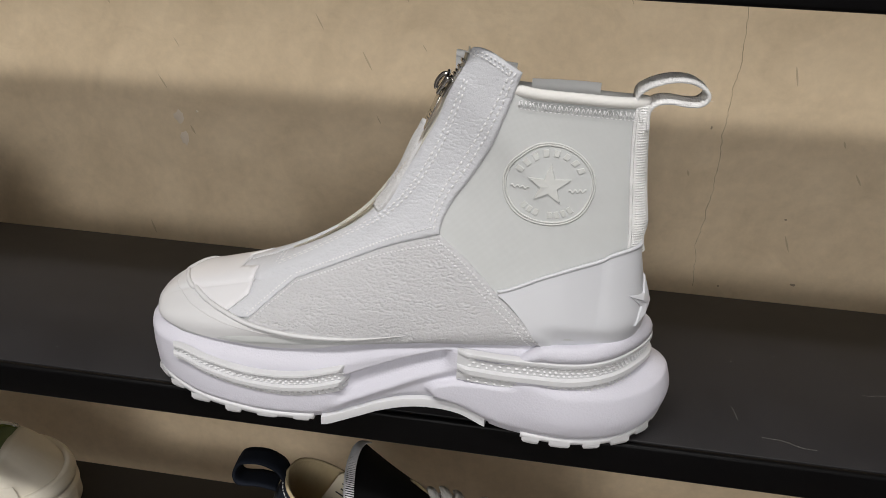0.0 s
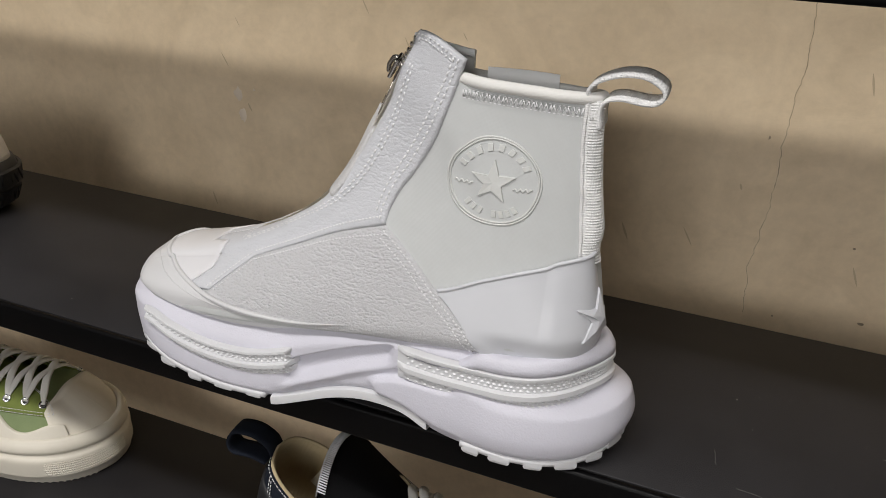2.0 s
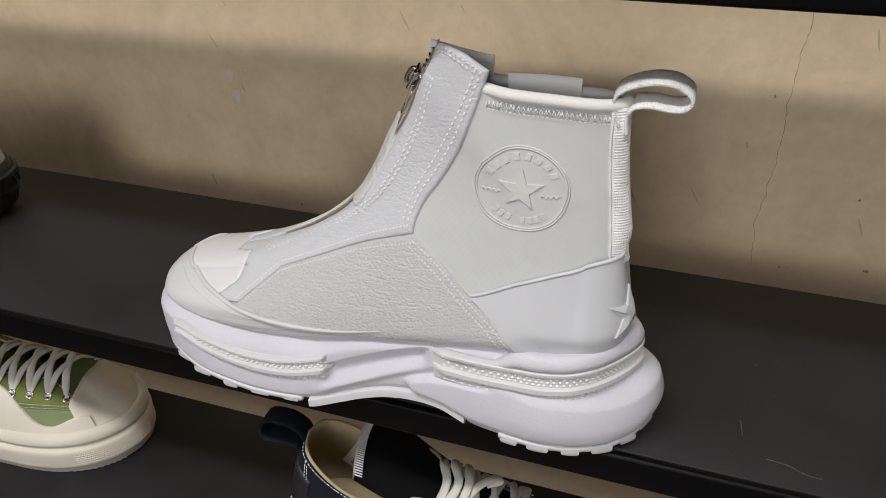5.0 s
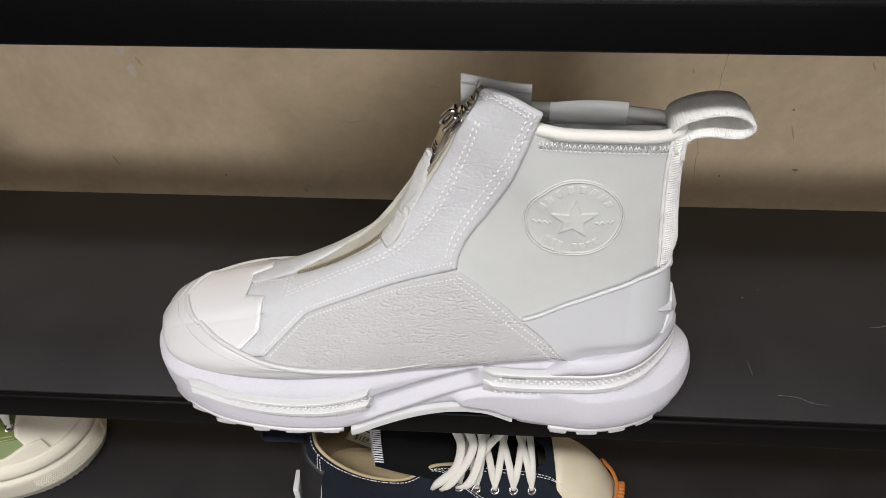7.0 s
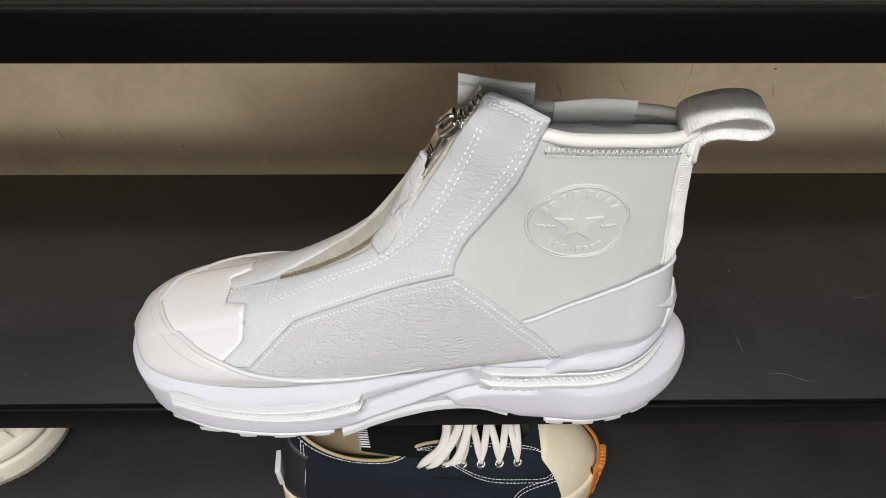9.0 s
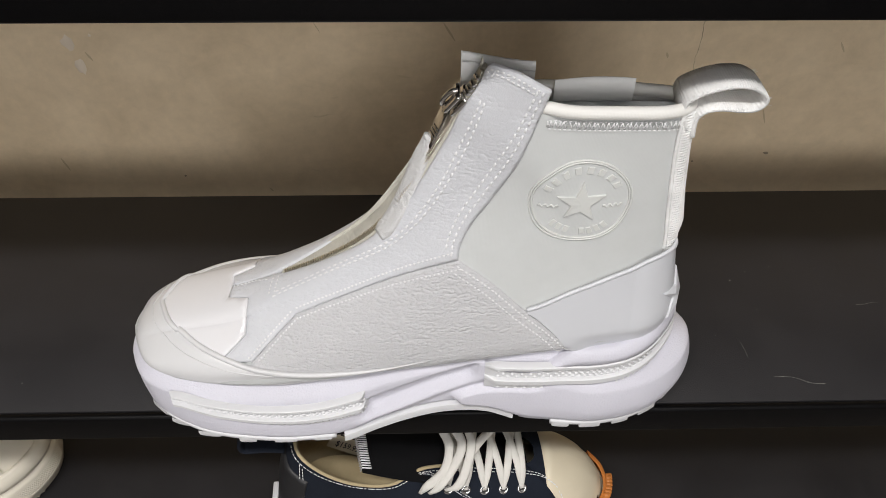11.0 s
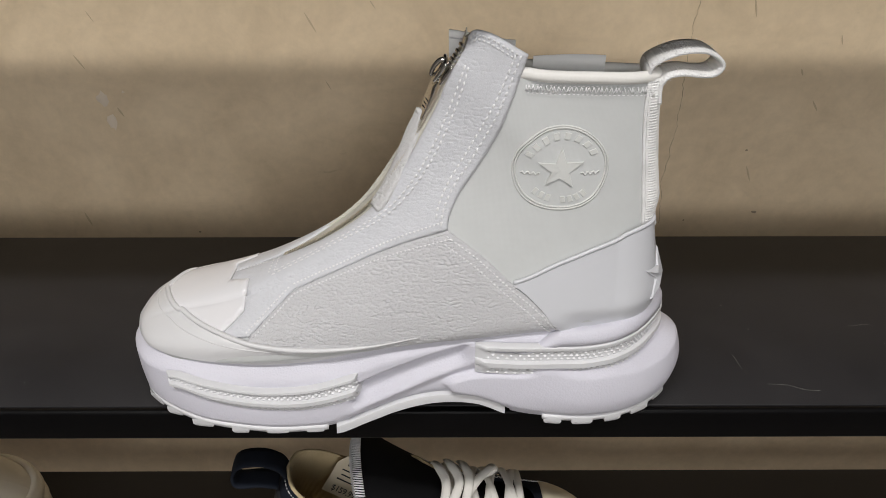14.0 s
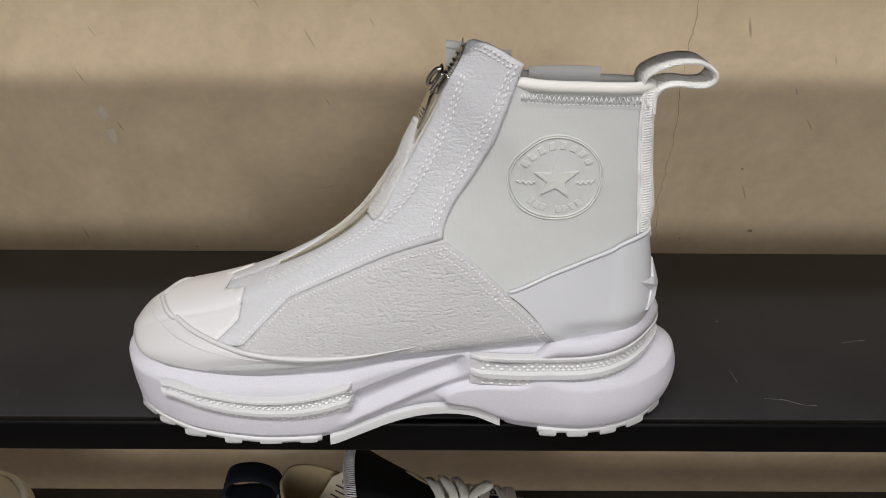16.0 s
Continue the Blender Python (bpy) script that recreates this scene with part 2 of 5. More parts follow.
SHELF, LOW, HIGH = 1.2, 0.9225, 1.4717
shelf(SHELF, 0.0, "black powder-coated display shelf with a rounded lip, dusty")
shelf(LOW, 0.0, "black powder-coated display shelf under the first one")
shelf(HIGH, -0.022, "black powder-coated shelf above the boot")

# ---- the white boot ----
def cr(pts, t):
    """Catmull-Rom through a list of tuples, at the index t."""
    n = len(pts) - 1
    i = min(max(int(t), 0), n - 1)
    f = t - i
    p0, p1, p2, p3 = pts[max(i - 1, 0)], pts[i], pts[i + 1], pts[min(i + 2, n)]
    return [0.5 * (2 * b + (c - a) * f + (2 * a - 5 * b + 4 * c - d) * f * f + (3 * b - a - 3 * c + d) * f ** 3)
            for a, b, c, d in zip(p0, p1, p2, p3)]


# The boot's last: sections from the toe over the instep to the collar. Each row: sole or heel point (x, z), instep point (x, z),
# half widths at 0.15, 0.5 and 0.85 of the way between them, and the middle's y.
LAST = [
    (-0.2350, 1.2450, -0.2350, 1.2490, 0.0020, 0.0020, 0.0010, -0.172),
    (-0.2315, 1.2430, -0.2315, 1.2550, 0.0120, 0.0110, 0.0060, -0.172),
    (-0.2240, 1.2430, -0.2240, 1.2620, 0.0240, 0.0210, 0.0110, -0.172),
    (-0.2100, 1.2430, -0.2100, 1.2690, 0.0340, 0.0300, 0.0170, -0.172),
    (-0.1900, 1.2430, -0.1900, 1.2745, 0.0395, 0.0350, 0.0190, -0.172),
    (-0.1650, 1.2430, -0.1660, 1.2820, 0.0425, 0.0370, 0.0190, -0.172),
    (-0.1380, 1.2440, -0.1420, 1.2925, 0.0430, 0.0370, 0.0190, -0.172),
    (-0.1050, 1.2460, -0.1180, 1.3065, 0.0425, 0.0360, 0.0190, -0.171),
    (-0.0700, 1.2490, -0.0970, 1.3240, 0.0415, 0.0340, 0.0180, -0.170),
    (-0.0300, 1.2520, -0.0810, 1.3470, 0.0410, 0.0310, 0.0160, -0.169),
    (0.0150, 1.2540, -0.0680, 1.3700, 0.0395, 0.0285, 0.0150, -0.168),
    (0.0525, 1.2560, -0.0600, 1.3850, 0.0340, 0.0250, 0.0140, -0.1690),
    (0.0635, 1.2720, -0.0560, 1.3940, 0.0250, 0.0205, 0.0125, -0.1710),
    (0.0605, 1.3000, -0.0525, 1.4000, 0.0170, 0.0170, 0.0110, -0.1730),
    (0.0540, 1.3380, -0.0500, 1.4040, 0.0120, 0.0125, 0.0090, -0.1745),
    (0.0517, 1.3700, -0.0480, 1.4070, 0.0095, 0.0100, 0.0085, -0.1745),
    (0.0492, 1.4030, -0.0450, 1.4132, 0.0080, 0.0090, 0.0080, -0.1745),
    (0.0488, 1.4180, -0.0430, 1.4252, 0.0075, 0.0087, 0.0080, -0.1745),
]


def half_width(q, a, b, c):
    """The half width at q of the way from sole to instep, rounded at both ends."""
    s = 1.0
    if q < 0.15:
        s = max(0.0, 1 - ((0.15 - q) / 0.15) ** 2) ** 0.5
        return a * s
    if q > 0.85:
        s = max(0.0, 1 - ((q - 0.85) / 0.15) ** 2) ** 0.5
        return c * s
    t = (q - 0.15) / 0.7
    return a * (1 - t) * (1 - 2 * t) + 4 * b * t * (1 - t) + c * t * (2 * t - 1)


def last(u, v):
    """A point of the upper: u counts the sections from toe to collar, v goes from the sole up the outer side (0 to 1) and down the inner (1 to 2)."""
    bx, bz, tx, tz, a, b, c, y = cr(LAST, u)
    w = v if v <= 1 else 2 - v
    q = 0.5 - 0.5 * math.cos(math.pi * w)
    h = half_width(q, a, b, c)
    if v > 1:
        h *= 1 - 0.32 * min(max((u - 9) / 5, 0), 1)
    return (bx + (tx - bx) * q, y - h if v <= 1 else y + h, bz + (tz - bz) * q)


boot = thing("high_top_boot", "white zip-front high-top boot with chunky platform sole, overhanging the shelf's lip", "boot", (-0.07, -0.17, SHELF))


def normal(u, v):
    e = 0.01
    p = Vector(last(u, v))
    du = Vector(last(min(u + e, 17), v)) - Vector(last(max(u - e, 0), v))
    dv = Vector(last(u, v + e)) - Vector(last(u, v - e))
    return du.cross(dv).normalized() * (1 if v <= 3 else -1)


def skin(u, v, off=0.0):
    p = Vector(last(u, v))
    return p + normal(u, v) * (off * SIGN) if off else p


SIGN = 1.0
SIGN = -1.0 if normal(10, 0.5).y > 0 else 1.0

COLLAR_Z = [(-0.022, 1.4000), (-0.010, 1.3990), (0.015, 1.3982), (0.035, 1.3976), (0.055, 1.3970)]


def shaft_point(u, v):
    """The upper, cut off level at the collar."""
    x, y, z = last(u, v)
    if v > 1:
        return (x, y, min(z, 1.394))
    return (x, y, min(z, table(COLLAR_Z, x)) if x > -0.022 else z)


part("upper", grid([[shaft_point(u * 0.25, v / 36) for v in range(73)] for u in range(64)]), M_NEOPRENE, boot, "smooth white neoprene shaft")

# plan of the sole, from the toe's tip along the outer side to the heel and back along the inner side
PLAN = [(-0.2350, -0.172), (-0.2325, -0.190), (-0.2205, -0.2075), (-0.195, -0.2160), (-0.160, -0.2178), (-0.125, -0.2165), (-0.085, -0.2125),
        (-0.040, -0.2085), (0.0, -0.2110), (0.028, -0.2125), (0.056, -0.2055), (0.0755, -0.1905), (0.0825, -0.170), (0.073, -0.150),
        (0.053, -0.136), (0.028, -0.1275), (0.0, -0.125), (-0.040, -0.125), (-0.085, -0.121), (-0.125, -0.118), (-0.160, -0.119),
        (-0.192, -0.1255), (-0.2170, -0.138), (-0.2315, -0.154)]
PLAN_LOOP = PLAN[-2:] + PLAN + PLAN[:3]


def plan(s):
    """A point of the sole's outline and its outward normal; s from 0 to 24, wrapping."""
    s = s % 24
    p = Vector((*cr(PLAN_LOOP, s + 2), 0))
    d = Vector((*cr(PLAN_LOOP, s + 2.05), 0)) - Vector((*cr(PLAN_LOOP, s + 1.95), 0))
    return p, Vector((d.y, -d.x, 0)).normalized()


SOLE_TOP = [(-0.24, 1.2535), (-0.225, 1.2525), (-0.202, 1.2500), (-0.188, 1.2485), (-0.1675, 1.2468), (-0.137, 1.2466), (-0.112, 1.2492), (-0.081, 1.2580),
            (-0.0674, 1.2615), (-0.05, 1.2650), (-0.0265, 1.2680), (0.004, 1.2655), (0.018, 1.2610), (0.04, 1.2605), (0.093, 1.2620)]
SOLE_LOW = [(-0.2352, 1.2205), (-0.2292, 1.2180), (-0.2203, 1.2157), (-0.2086, 1.2130), (-0.1953, 1.2098), (-0.1787, 1.2068), (-0.1534, 1.2040), (-0.128, 1.2040), (-0.115, 1.2050), (-0.0988, 1.2094),
            (-0.0825, 1.2159), (-0.0664, 1.2198), (-0.0505, 1.2202), (-0.0344, 1.2177), (-0.0212, 1.2118), (-0.0014, 1.2064), (0.0216, 1.2056),
            (0.0442, 1.2056), (0.0618, 1.2074), (0.074, 1.2110), (0.0830, 1.2165)]
GROOVE_TOP = [(-0.11, 1.2300), (-0.098, 1.2358), (-0.082, 1.2425), (-0.063, 1.2495), (-0.043, 1.2550), (-0.03, 1.258)]
GROOVE_LOW = [(-0.11, 1.2165), (-0.100, 1.2215), (-0.0758, 1.2320), (-0.063, 1.2380), (-0.040, 1.2455), (-0.03, 1.248)]
POD_TOP = [(-0.060, 1.2292), (-0.0568, 1.2300), (-0.0505, 1.2335), (-0.038, 1.2365), (-0.02, 1.2372), (0.1, 1.2372)]
POD_LOW = [(-0.060, 1.2290), (-0.0568, 1.2288), (-0.0505, 1.2243), (-0.0344, 1.2184), (-0.0219, 1.2133), (-0.01, 1.203), (0.1, 1.198)]


def sole_point(s, f):
    """The midsole's side: s round the outline, f from its lower edge (0) to its upper (1)."""
    p, n = plan(s)
    x = p.x
    lo, hi = table(SOLE_LOW, x), table(SOLE_TOP, x)
    z = lo + (hi - lo) * f
    heel = step(-0.03, 0.03, x)
    inset = 0.0025 * (1 - step(0.0, 0.12, f)) - 0.0036 * (1 - step(0.1, 0.75, f)) * step(-0.230, -0.185, x) + 0.0075 * step(0.72, 1.0, f) * (1 - 0.55 * heel)
    # the heel flares out low down and draws in above
    inset += heel * ((0.0045 + 0.0085 * step(0.035, 0.08, x)) * step(0.53, 0.67, f) - 0.0018 * math.sin(math.pi * min(f / 0.60, 1)))
    inset += heel * 0.0018 * (1 - step(0.0, 0.30, f))
    fore = 1 - step(-0.2, -0.15, x)
    inset += fore * 0.001 * (1 - step(0.0, 0.5, f))
    # scooped band between the two rubber strips
    g = step(-0.112, -0.098, x) * (1 - step(-0.047, -0.040, x))
    up, dn = table(GROOVE_TOP, x), table(GROOVE_LOW, x)
    inset += 0.0058 * g * step(dn - 0.004, dn + 0.004, z) * (1 - step(up - 0.0012, up + 0.0006, z))
    # hollow waist below, out of which the heel pod swells
    w = step(-0.125, -0.095, x) * (1 - step(-0.016, 0.0, x))
    inpod = step(-0.0575, -0.050, x) * step(table(POD_LOW, x) - 0.0004, table(POD_LOW, x) + 0.0016, z) * (1 - step(table(POD_TOP, x) - 0.0014, table(POD_TOP, x) + 0.0004, z))
    inset += 0.0036 * w * (1 - step(dn - 0.010, dn - 0.001, z)) * (1 - inpod)
    inset -= 0.0012 * inpod * w
    q = p - n * inset
    return Vector((q.x, q.y, z))


NS, NF = 480, 44
rows = [[sole_point(24 * i / NS, j / NF) for i in range(NS)] for j in range(NF + 1)]
inner = []
for k, (d, dz) in enumerate(((0.0010, 0.0006), (0.0022, 0.0005), (0.006, -0.0005), (0.016, -0.0015), (0.03, -0.004))):
    inner.append([Vector((*(sole_point(24 * i / NS, 1).xy - plan(24 * i / NS)[1].xy * d), sole_point(24 * i / NS, 1).z + dz)) for i in range(NS)])
under = [[Vector((*(sole_point(24 * i / NS, 0).xy - plan(24 * i / NS)[1].xy * d), sole_point(24 * i / NS, 0).z - 0.0002)) for i in range(NS)] for d in (0.03, 0.012)]
mid_v, mid_f = grid(under + rows + inner, closed_v=True)
mid_f.append(list(range(NS)))
part("midsole", (mid_v, mid_f), M_FOAM, boot, "thick white sculpted foam midsole")


# ---- panels laid over the boot's upper ----
from mathutils import geometry

COARSE = [(u * 0.125, v / 50, *last(u * 0.125, v / 50)) for u in range(137) for v in range(51)]


def find(x, z, far=False):
    """Where on the upper's outer (or inner) side the point at x, z lies, as (u, v)."""
    u, v, *_ = min(COARSE, key=lambda c: (c[2] - x) ** 2 + (c[4] - z) ** 2)
    v = min(max(v, 0.02), 0.98)
    for _ in range(8):
        p = last(u, v)
        a, b = last(u + 1e-3, v), last(u, v + 1e-3)
        m = ((a[0] - p[0]) * 1e3, (b[0] - p[0]) * 1e3, (a[2] - p[2]) * 1e3, (b[2] - p[2]) * 1e3)
        det = m[0] * m[3] - m[1] * m[2]
        if abs(det) < 1e-12:
            break
        ex, ez = x - p[0], z - p[2]
        u = min(max(u + max(-0.3, min(0.3, (m[3] * ex - m[1] * ez) / det)), 0), 17)
        v = min(max(v + max(-0.05, min(0.05, (m[0] * ez - m[2] * ex) / det)), 0.0), 1.0)
    return (u, 2 - v if far else v)


def uv_path(pts, gap=0.0014, given=False):
    """A dense path of (u, v) through points of the side view (x, z), or through (u, v) points."""
    pts = [tuple(p) for p in pts]
    fine = [cr(pts, i * (len(pts) - 1) / 200) for i in range(201)] if len(pts) > 2 else [[a + (b - a) * i / 60 for a, b in zip(*pts)] for i in range(61)]
    uv = [tuple(p) if given else find(*p) for p in fine[::4] + ([fine[-1]] if (len(fine) - 1) % 4 else [])]
    out, run = [uv[0]], 0.0
    for a, b in zip(uv, uv[1:]):
        d = (Vector(last(*b)) - Vector(last(*a))).length
        k = max(1, round(d / gap))
        out += [(a[0] + (b[0] - a[0]) * i / k, a[1] + (b[1] - a[1]) * i / k) for i in range(1, k + 1)]
    return out


SU, SV = 0.0165, 0.070


def inside(p, poly):
    c = False
    for (x0, y0), (x1, y1) in zip(poly, poly[1:] + poly[:1]):
        if (y0 > p[1]) != (y1 > p[1]) and p[0] < (x1 - x0) * (p[1] - y0) / (y1 - y0) + x0:
            c = not c
    return c


def panel(outline, thick, gap=0.0024, rise=0.0007, low=-0.001, surface=None):
    """A sheet of that thickness over the area inside a closed (u, v) outline, with a rounded rim."""
    surface = surface or skin
    loop = [outline[0]]
    for p in outline[1:]:
        if math.hypot((p[0] - loop[-1][0]) * SU, (p[1] - loop[-1][1]) * SV) > 0.0004:
            loop.append(p)
    if math.hypot((loop[0][0] - loop[-1][0]) * SU, (loop[0][1] - loop[-1][1]) * SV) < 0.0004:
        loop.pop()
    flat = [(p[0] * SU, p[1] * SV) for p in loop]
    area = sum(a[0] * b[1] - b[0] * a[1] for a, b in zip(flat, flat[1:] + flat[:1]))
    if area < 0:
        loop, flat = loop[::-1], flat[::-1]
    n = len(flat)
    ring = []
    for i in range(n):
        a, b = Vector(flat[i - 1]), Vector(flat[(i + 1) % n])
        d = (b - a).normalized()
        ring.append((flat[i][0] - d.y * rise, flat[i][1] + d.x * rise))
    pts = [Vector(p) for p in ring]
    x0, x1 = min(p[0] for p in flat), max(p[0] for p in flat)
    y0, y1 = min(p[1] for p in flat), max(p[1] for p in flat)
    rnd = random.Random(5)
    step_y = gap * 0.87
    for j in range(int((y1 - y0) / step_y) + 1):
        for i in range(int((x1 - x0) / gap) + 2):
            p = (x0 + (i + 0.5 * (j % 2)) * gap + rnd.uniform(-0.1, 0.1) * gap, y0 + j * step_y)
            if inside(p, ring) and min((p[0] - q[0]) ** 2 + (p[1] - q[1]) ** 2 for q in ring) > (gap * 0.45) ** 2:
                pts.append(Vector(p))
    vs, _, fs, *_ = geometry.delaunay_2d_cdt(pts, [(i, (i + 1) % n) for i in range(n)], [], 1, 1e-7)
    verts = [surface(p.x / SU, p.y / SV, thick) for p in vs]
    faces = [list(f) for f in fs if inside(((vs[f[0]].x + vs[f[1]].x + vs[f[2]].x) / 3, (vs[f[0]].y + vs[f[1]].y + vs[f[2]].y) / 3), ring)]
    # the same ring, found by place, then the rim and the skirt
    key = {(round(p.x, 7), round(p.y, 7)): i for i, p in enumerate(vs)}
    top = [key.get((round(p[0], 7), round(p[1], 7)), min(range(len(vs)), key=lambda k: (vs[k].x - p[0]) ** 2 + (vs[k].y - p[1]) ** 2)) for p in ring]
    k = len(verts)
    verts += [surface(p[0], p[1], thick * 0.62) for p in loop]
    verts += [surface(p[0], p[1], low) for p in loop]
    for i in range(n):
        j = (i + 1) % n
        faces.append([top[i], k + i, k + j, top[j]])
        faces.append([k + i, k + n + i, k + n + j, k + j])
    return verts, faces


def lift(vf):
    """Faces turned outwards, away from the boot's middle."""
    bm = bmesh.new()
    vs = [bm.verts.new(v) for v in vf[0]]
    for f in vf[1]:
        if len(set(f)) == len(f):
            try:
                bm.faces.new([vs[i] for i in f])
            except ValueError:
                pass
    bmesh.ops.recalc_face_normals(bm, faces=bm.faces[:])
    bm.verts.index_update()
    out = [v.co.copy() for v in bm.verts], [[v.index for v in f.verts] for f in bm.faces]
    bm.free()
    return out


def mirrored(outline):
    return [(u, 2 - v) for u, v in outline]


def stitches(path, length, gap, radius, off, surface=None):
    """Thread lying in short stitches along a (u, v) path."""
    surface = surface or skin
    pts = [surface(u, v, off) for u, v in path]
    acc = [0.0]
    for a, b in zip(pts, pts[1:]):
        acc.append(acc[-1] + (b - a).length)
    out, s = [], gap * 0.5

    def at(d):
        i = min(max(int(np.searchsorted(acc, d)), 1), len(acc) - 1)
        f = (d - acc[i - 1]) / max(acc[i] - acc[i - 1], 1e-9)
        return pts[i - 1].lerp(pts[i], f), path[i]
    while s + length < acc[-1]:
        a, uv = at(s)
        b, _ = at(s + length)
        n = (surface(uv[0], uv[1], 0.001) - surface(uv[0], uv[1], 0.0)).normalized()
        t = (b - a)
        w = t.cross(n).normalized() * radius
        m = (a + b) / 2 + n * radius
        k = [a - n * radius * 0.6, a + t * 0.22 + w, a + t * 0.22 + n * radius * 0.9, a + t * 0.22 - w, b - t * 0.22 + w, b - t * 0.22 + n * radius * 0.9, b - t * 0.22 - w, b - n * radius * 0.6]
        out.append((k, [[0, 1, 2], [0, 2, 3], [1, 4, 5, 2], [2, 5, 6, 3], [4, 7, 5], [5, 7, 6]]))
        s += length + gap
    return join(*out)


def shifted(path, d):
    """The path moved sideways by d metres on the skin."""
    out = []
    for i, (u, v) in enumerate(path):
        a, b = path[max(i - 1, 0)], path[min(i + 1, len(path) - 1)]
        e = Vector(((b[0] - a[0]) * SU, (b[1] - a[1]) * SV))
        if e.length < 1e-9:
            continue
        e.normalize()
        out.append((u - e.y * d / SU, v + e.x * d / SV))
    return out


def seam(name, path, parent, off, length=0.0026, gap=0.0010, radius=0.0005):
    return part(name, stitches(path, length, gap, radius, off + 0.0003), M_THREAD, parent)


PLACKET_EDGE = [(-0.0155, 1.4090), (-0.0190, 1.3975), (-0.0227, 1.3861), (-0.0289, 1.3690), (-0.0384, 1.3517), (-0.0469, 1.3389), (-0.0520, 1.3274), (-0.0531, 1.3197)]
VAMP_SEAM = [(-0.0531, 1.3197), (-0.0806, 1.3101), (-0.1112, 1.2954), (-0.1362, 1.2837)]
VAMP_LOW = [(-0.1362, 1.2837), (-0.1482, 1.2733), (-0.1602, 1.2627)]
REAR_SEAM = [(-0.0531, 1.3197), (-0.0363, 1.3079), (-0.0182, 1.2916), (-0.0028, 1.2783), (0.0125, 1.2620)]
ZIP_EDGE = [(5.85, 0.985), (6.88, 0.945), (7.86, 0.905), (8.58, 0.880), (9.0, 0.875), (9.56, 0.880), (10.53, 0.900), (11.78, 0.915), (13.4, 0.925), (15.4, 0.925), (16.25, 0.92)]
CAP_EDGE = [(4.62, 0.535), (5.09, 0.647), (5.14, 0.890), (4.66, 0.925)]

edge = uv_path(PLACKET_EDGE)
seam_uv = uv_path(VAMP_SEAM)
low_uv = uv_path(VAMP_LOW)
rear_uv = uv_path(REAR_SEAM)
zip_uv = uv_path(ZIP_EDGE, given=True)
cap_uv = uv_path(CAP_EDGE[:2], given=True) + uv_path(CAP_EDGE[1:3], given=True)[1:] + uv_path(CAP_EDGE[2:], given=True)[1:]
middle = uv_path([(4.66, 0.925), (4.7, 1.0)], given=True)
front_mid = uv_path([(4.7, 1.0), (5.3, 1.0), (5.85, 0.992)], given=True)
flap_top = uv_path([zip_uv[-1], (16.52, 0.88), (16.45, 0.76), edge[0]], given=True)
low_front = uv_path([low_uv[-1], (4.62, 0.500)], given=True)
vamp_outline = edge[::-1] + flap_top[::-1][1:] + zip_uv[::-1][1:] + front_mid[::-1] + middle[::-1][1:] + cap_uv[::-1][1:] + low_front[::-1] + low_uv[::-1][1:] + seam_uv[::-1][1:]
quarter_foot = uv_path([low_uv[-1], (5.25, 0.40), (6.4, 0.30), (7.4, 0.25), (8.4, 0.22), (9.4, 0.17), rear_uv[-1]], given=True)
quarter_outline = rear_uv + quarter_foot[::-1][1:] + low_uv[::-1][1:] + seam_uv[::-1][1:]

vamp = part("vamp_panel", lift(panel(vamp_outline, 0.0016)), M_SMOOTH, boot, "fine-grained white leather zip placket")
quarter = part("quarter_panel", lift(panel(quarter_outline, 0.0010)), M_PEBBLE, boot, "pebbled white leather side panel")
inner_vamp = part("vamp_panel", lift(panel([(min(u, 15.0), 2 - v) for u, v in vamp_outline], 0.0016, 0.004)), M_SMOOTH, boot, "fine-grained white leather zip placket")
part("quarter_panel", lift(panel(mirrored(quarter_outline), 0.0010, 0.005)), M_PEBBLE, boot, "pebbled white leather side panel")

for d in (-0.0017, -0.0031):
    seam("stitching", shifted(edge, d), vamp, 0.0016)
    inner_line = uv_path([(-0.0440, 1.4039), (-0.0505, 1.3845), (-0.0590, 1.3640), (-0.0692, 1.3460), (-0.0812, 1.3310), (-0.0965, 1.3180), (-0.1250, 1.2998), (-0.1500, 1.2866)])
    seam("stitching", shifted(inner_line, -d - 0.0018), vamp, 0.0016)
seam("stitching", shifted(seam_uv, -0.0018), vamp, 0.0016, 0.0015, 0.0007)
seam("stitching", shifted(low_uv, -0.0018), vamp, 0.0016, 0.0015, 0.0007)
seam("stitching", shifted(low_uv, 0.0016), quarter, 0.0010, 0.0015, 0.0007)
seam("stitching", shifted(seam_uv, 0.0018), quarter, 0.0010, 0.0015, 0.0007)
for d in (0.0014, 0.0034):
    seam("stitching", shifted(rear_uv, -d), quarter, 0.0010, 0.0017, 0.0007)
for d in (0.0020, 0.0042):
    seam("stitching", shifted(flap_top, -d), vamp, 0.0016, 0.0016, 0.0009)
seam("stitching", uv_path([(4.72, 0.985), (5.2, 0.985), (5.62, 0.965)], given=True), vamp, 0.0016, 0.0014, 0.0008)
for du in (0.0, 0.13):
    seam("stitching", uv_path([(5.63 + du, 0.87), (5.66 + du, 0.92), (5.72 + du, 0.985)], given=True), vamp, 0.0016, 0.0014, 0.0008)

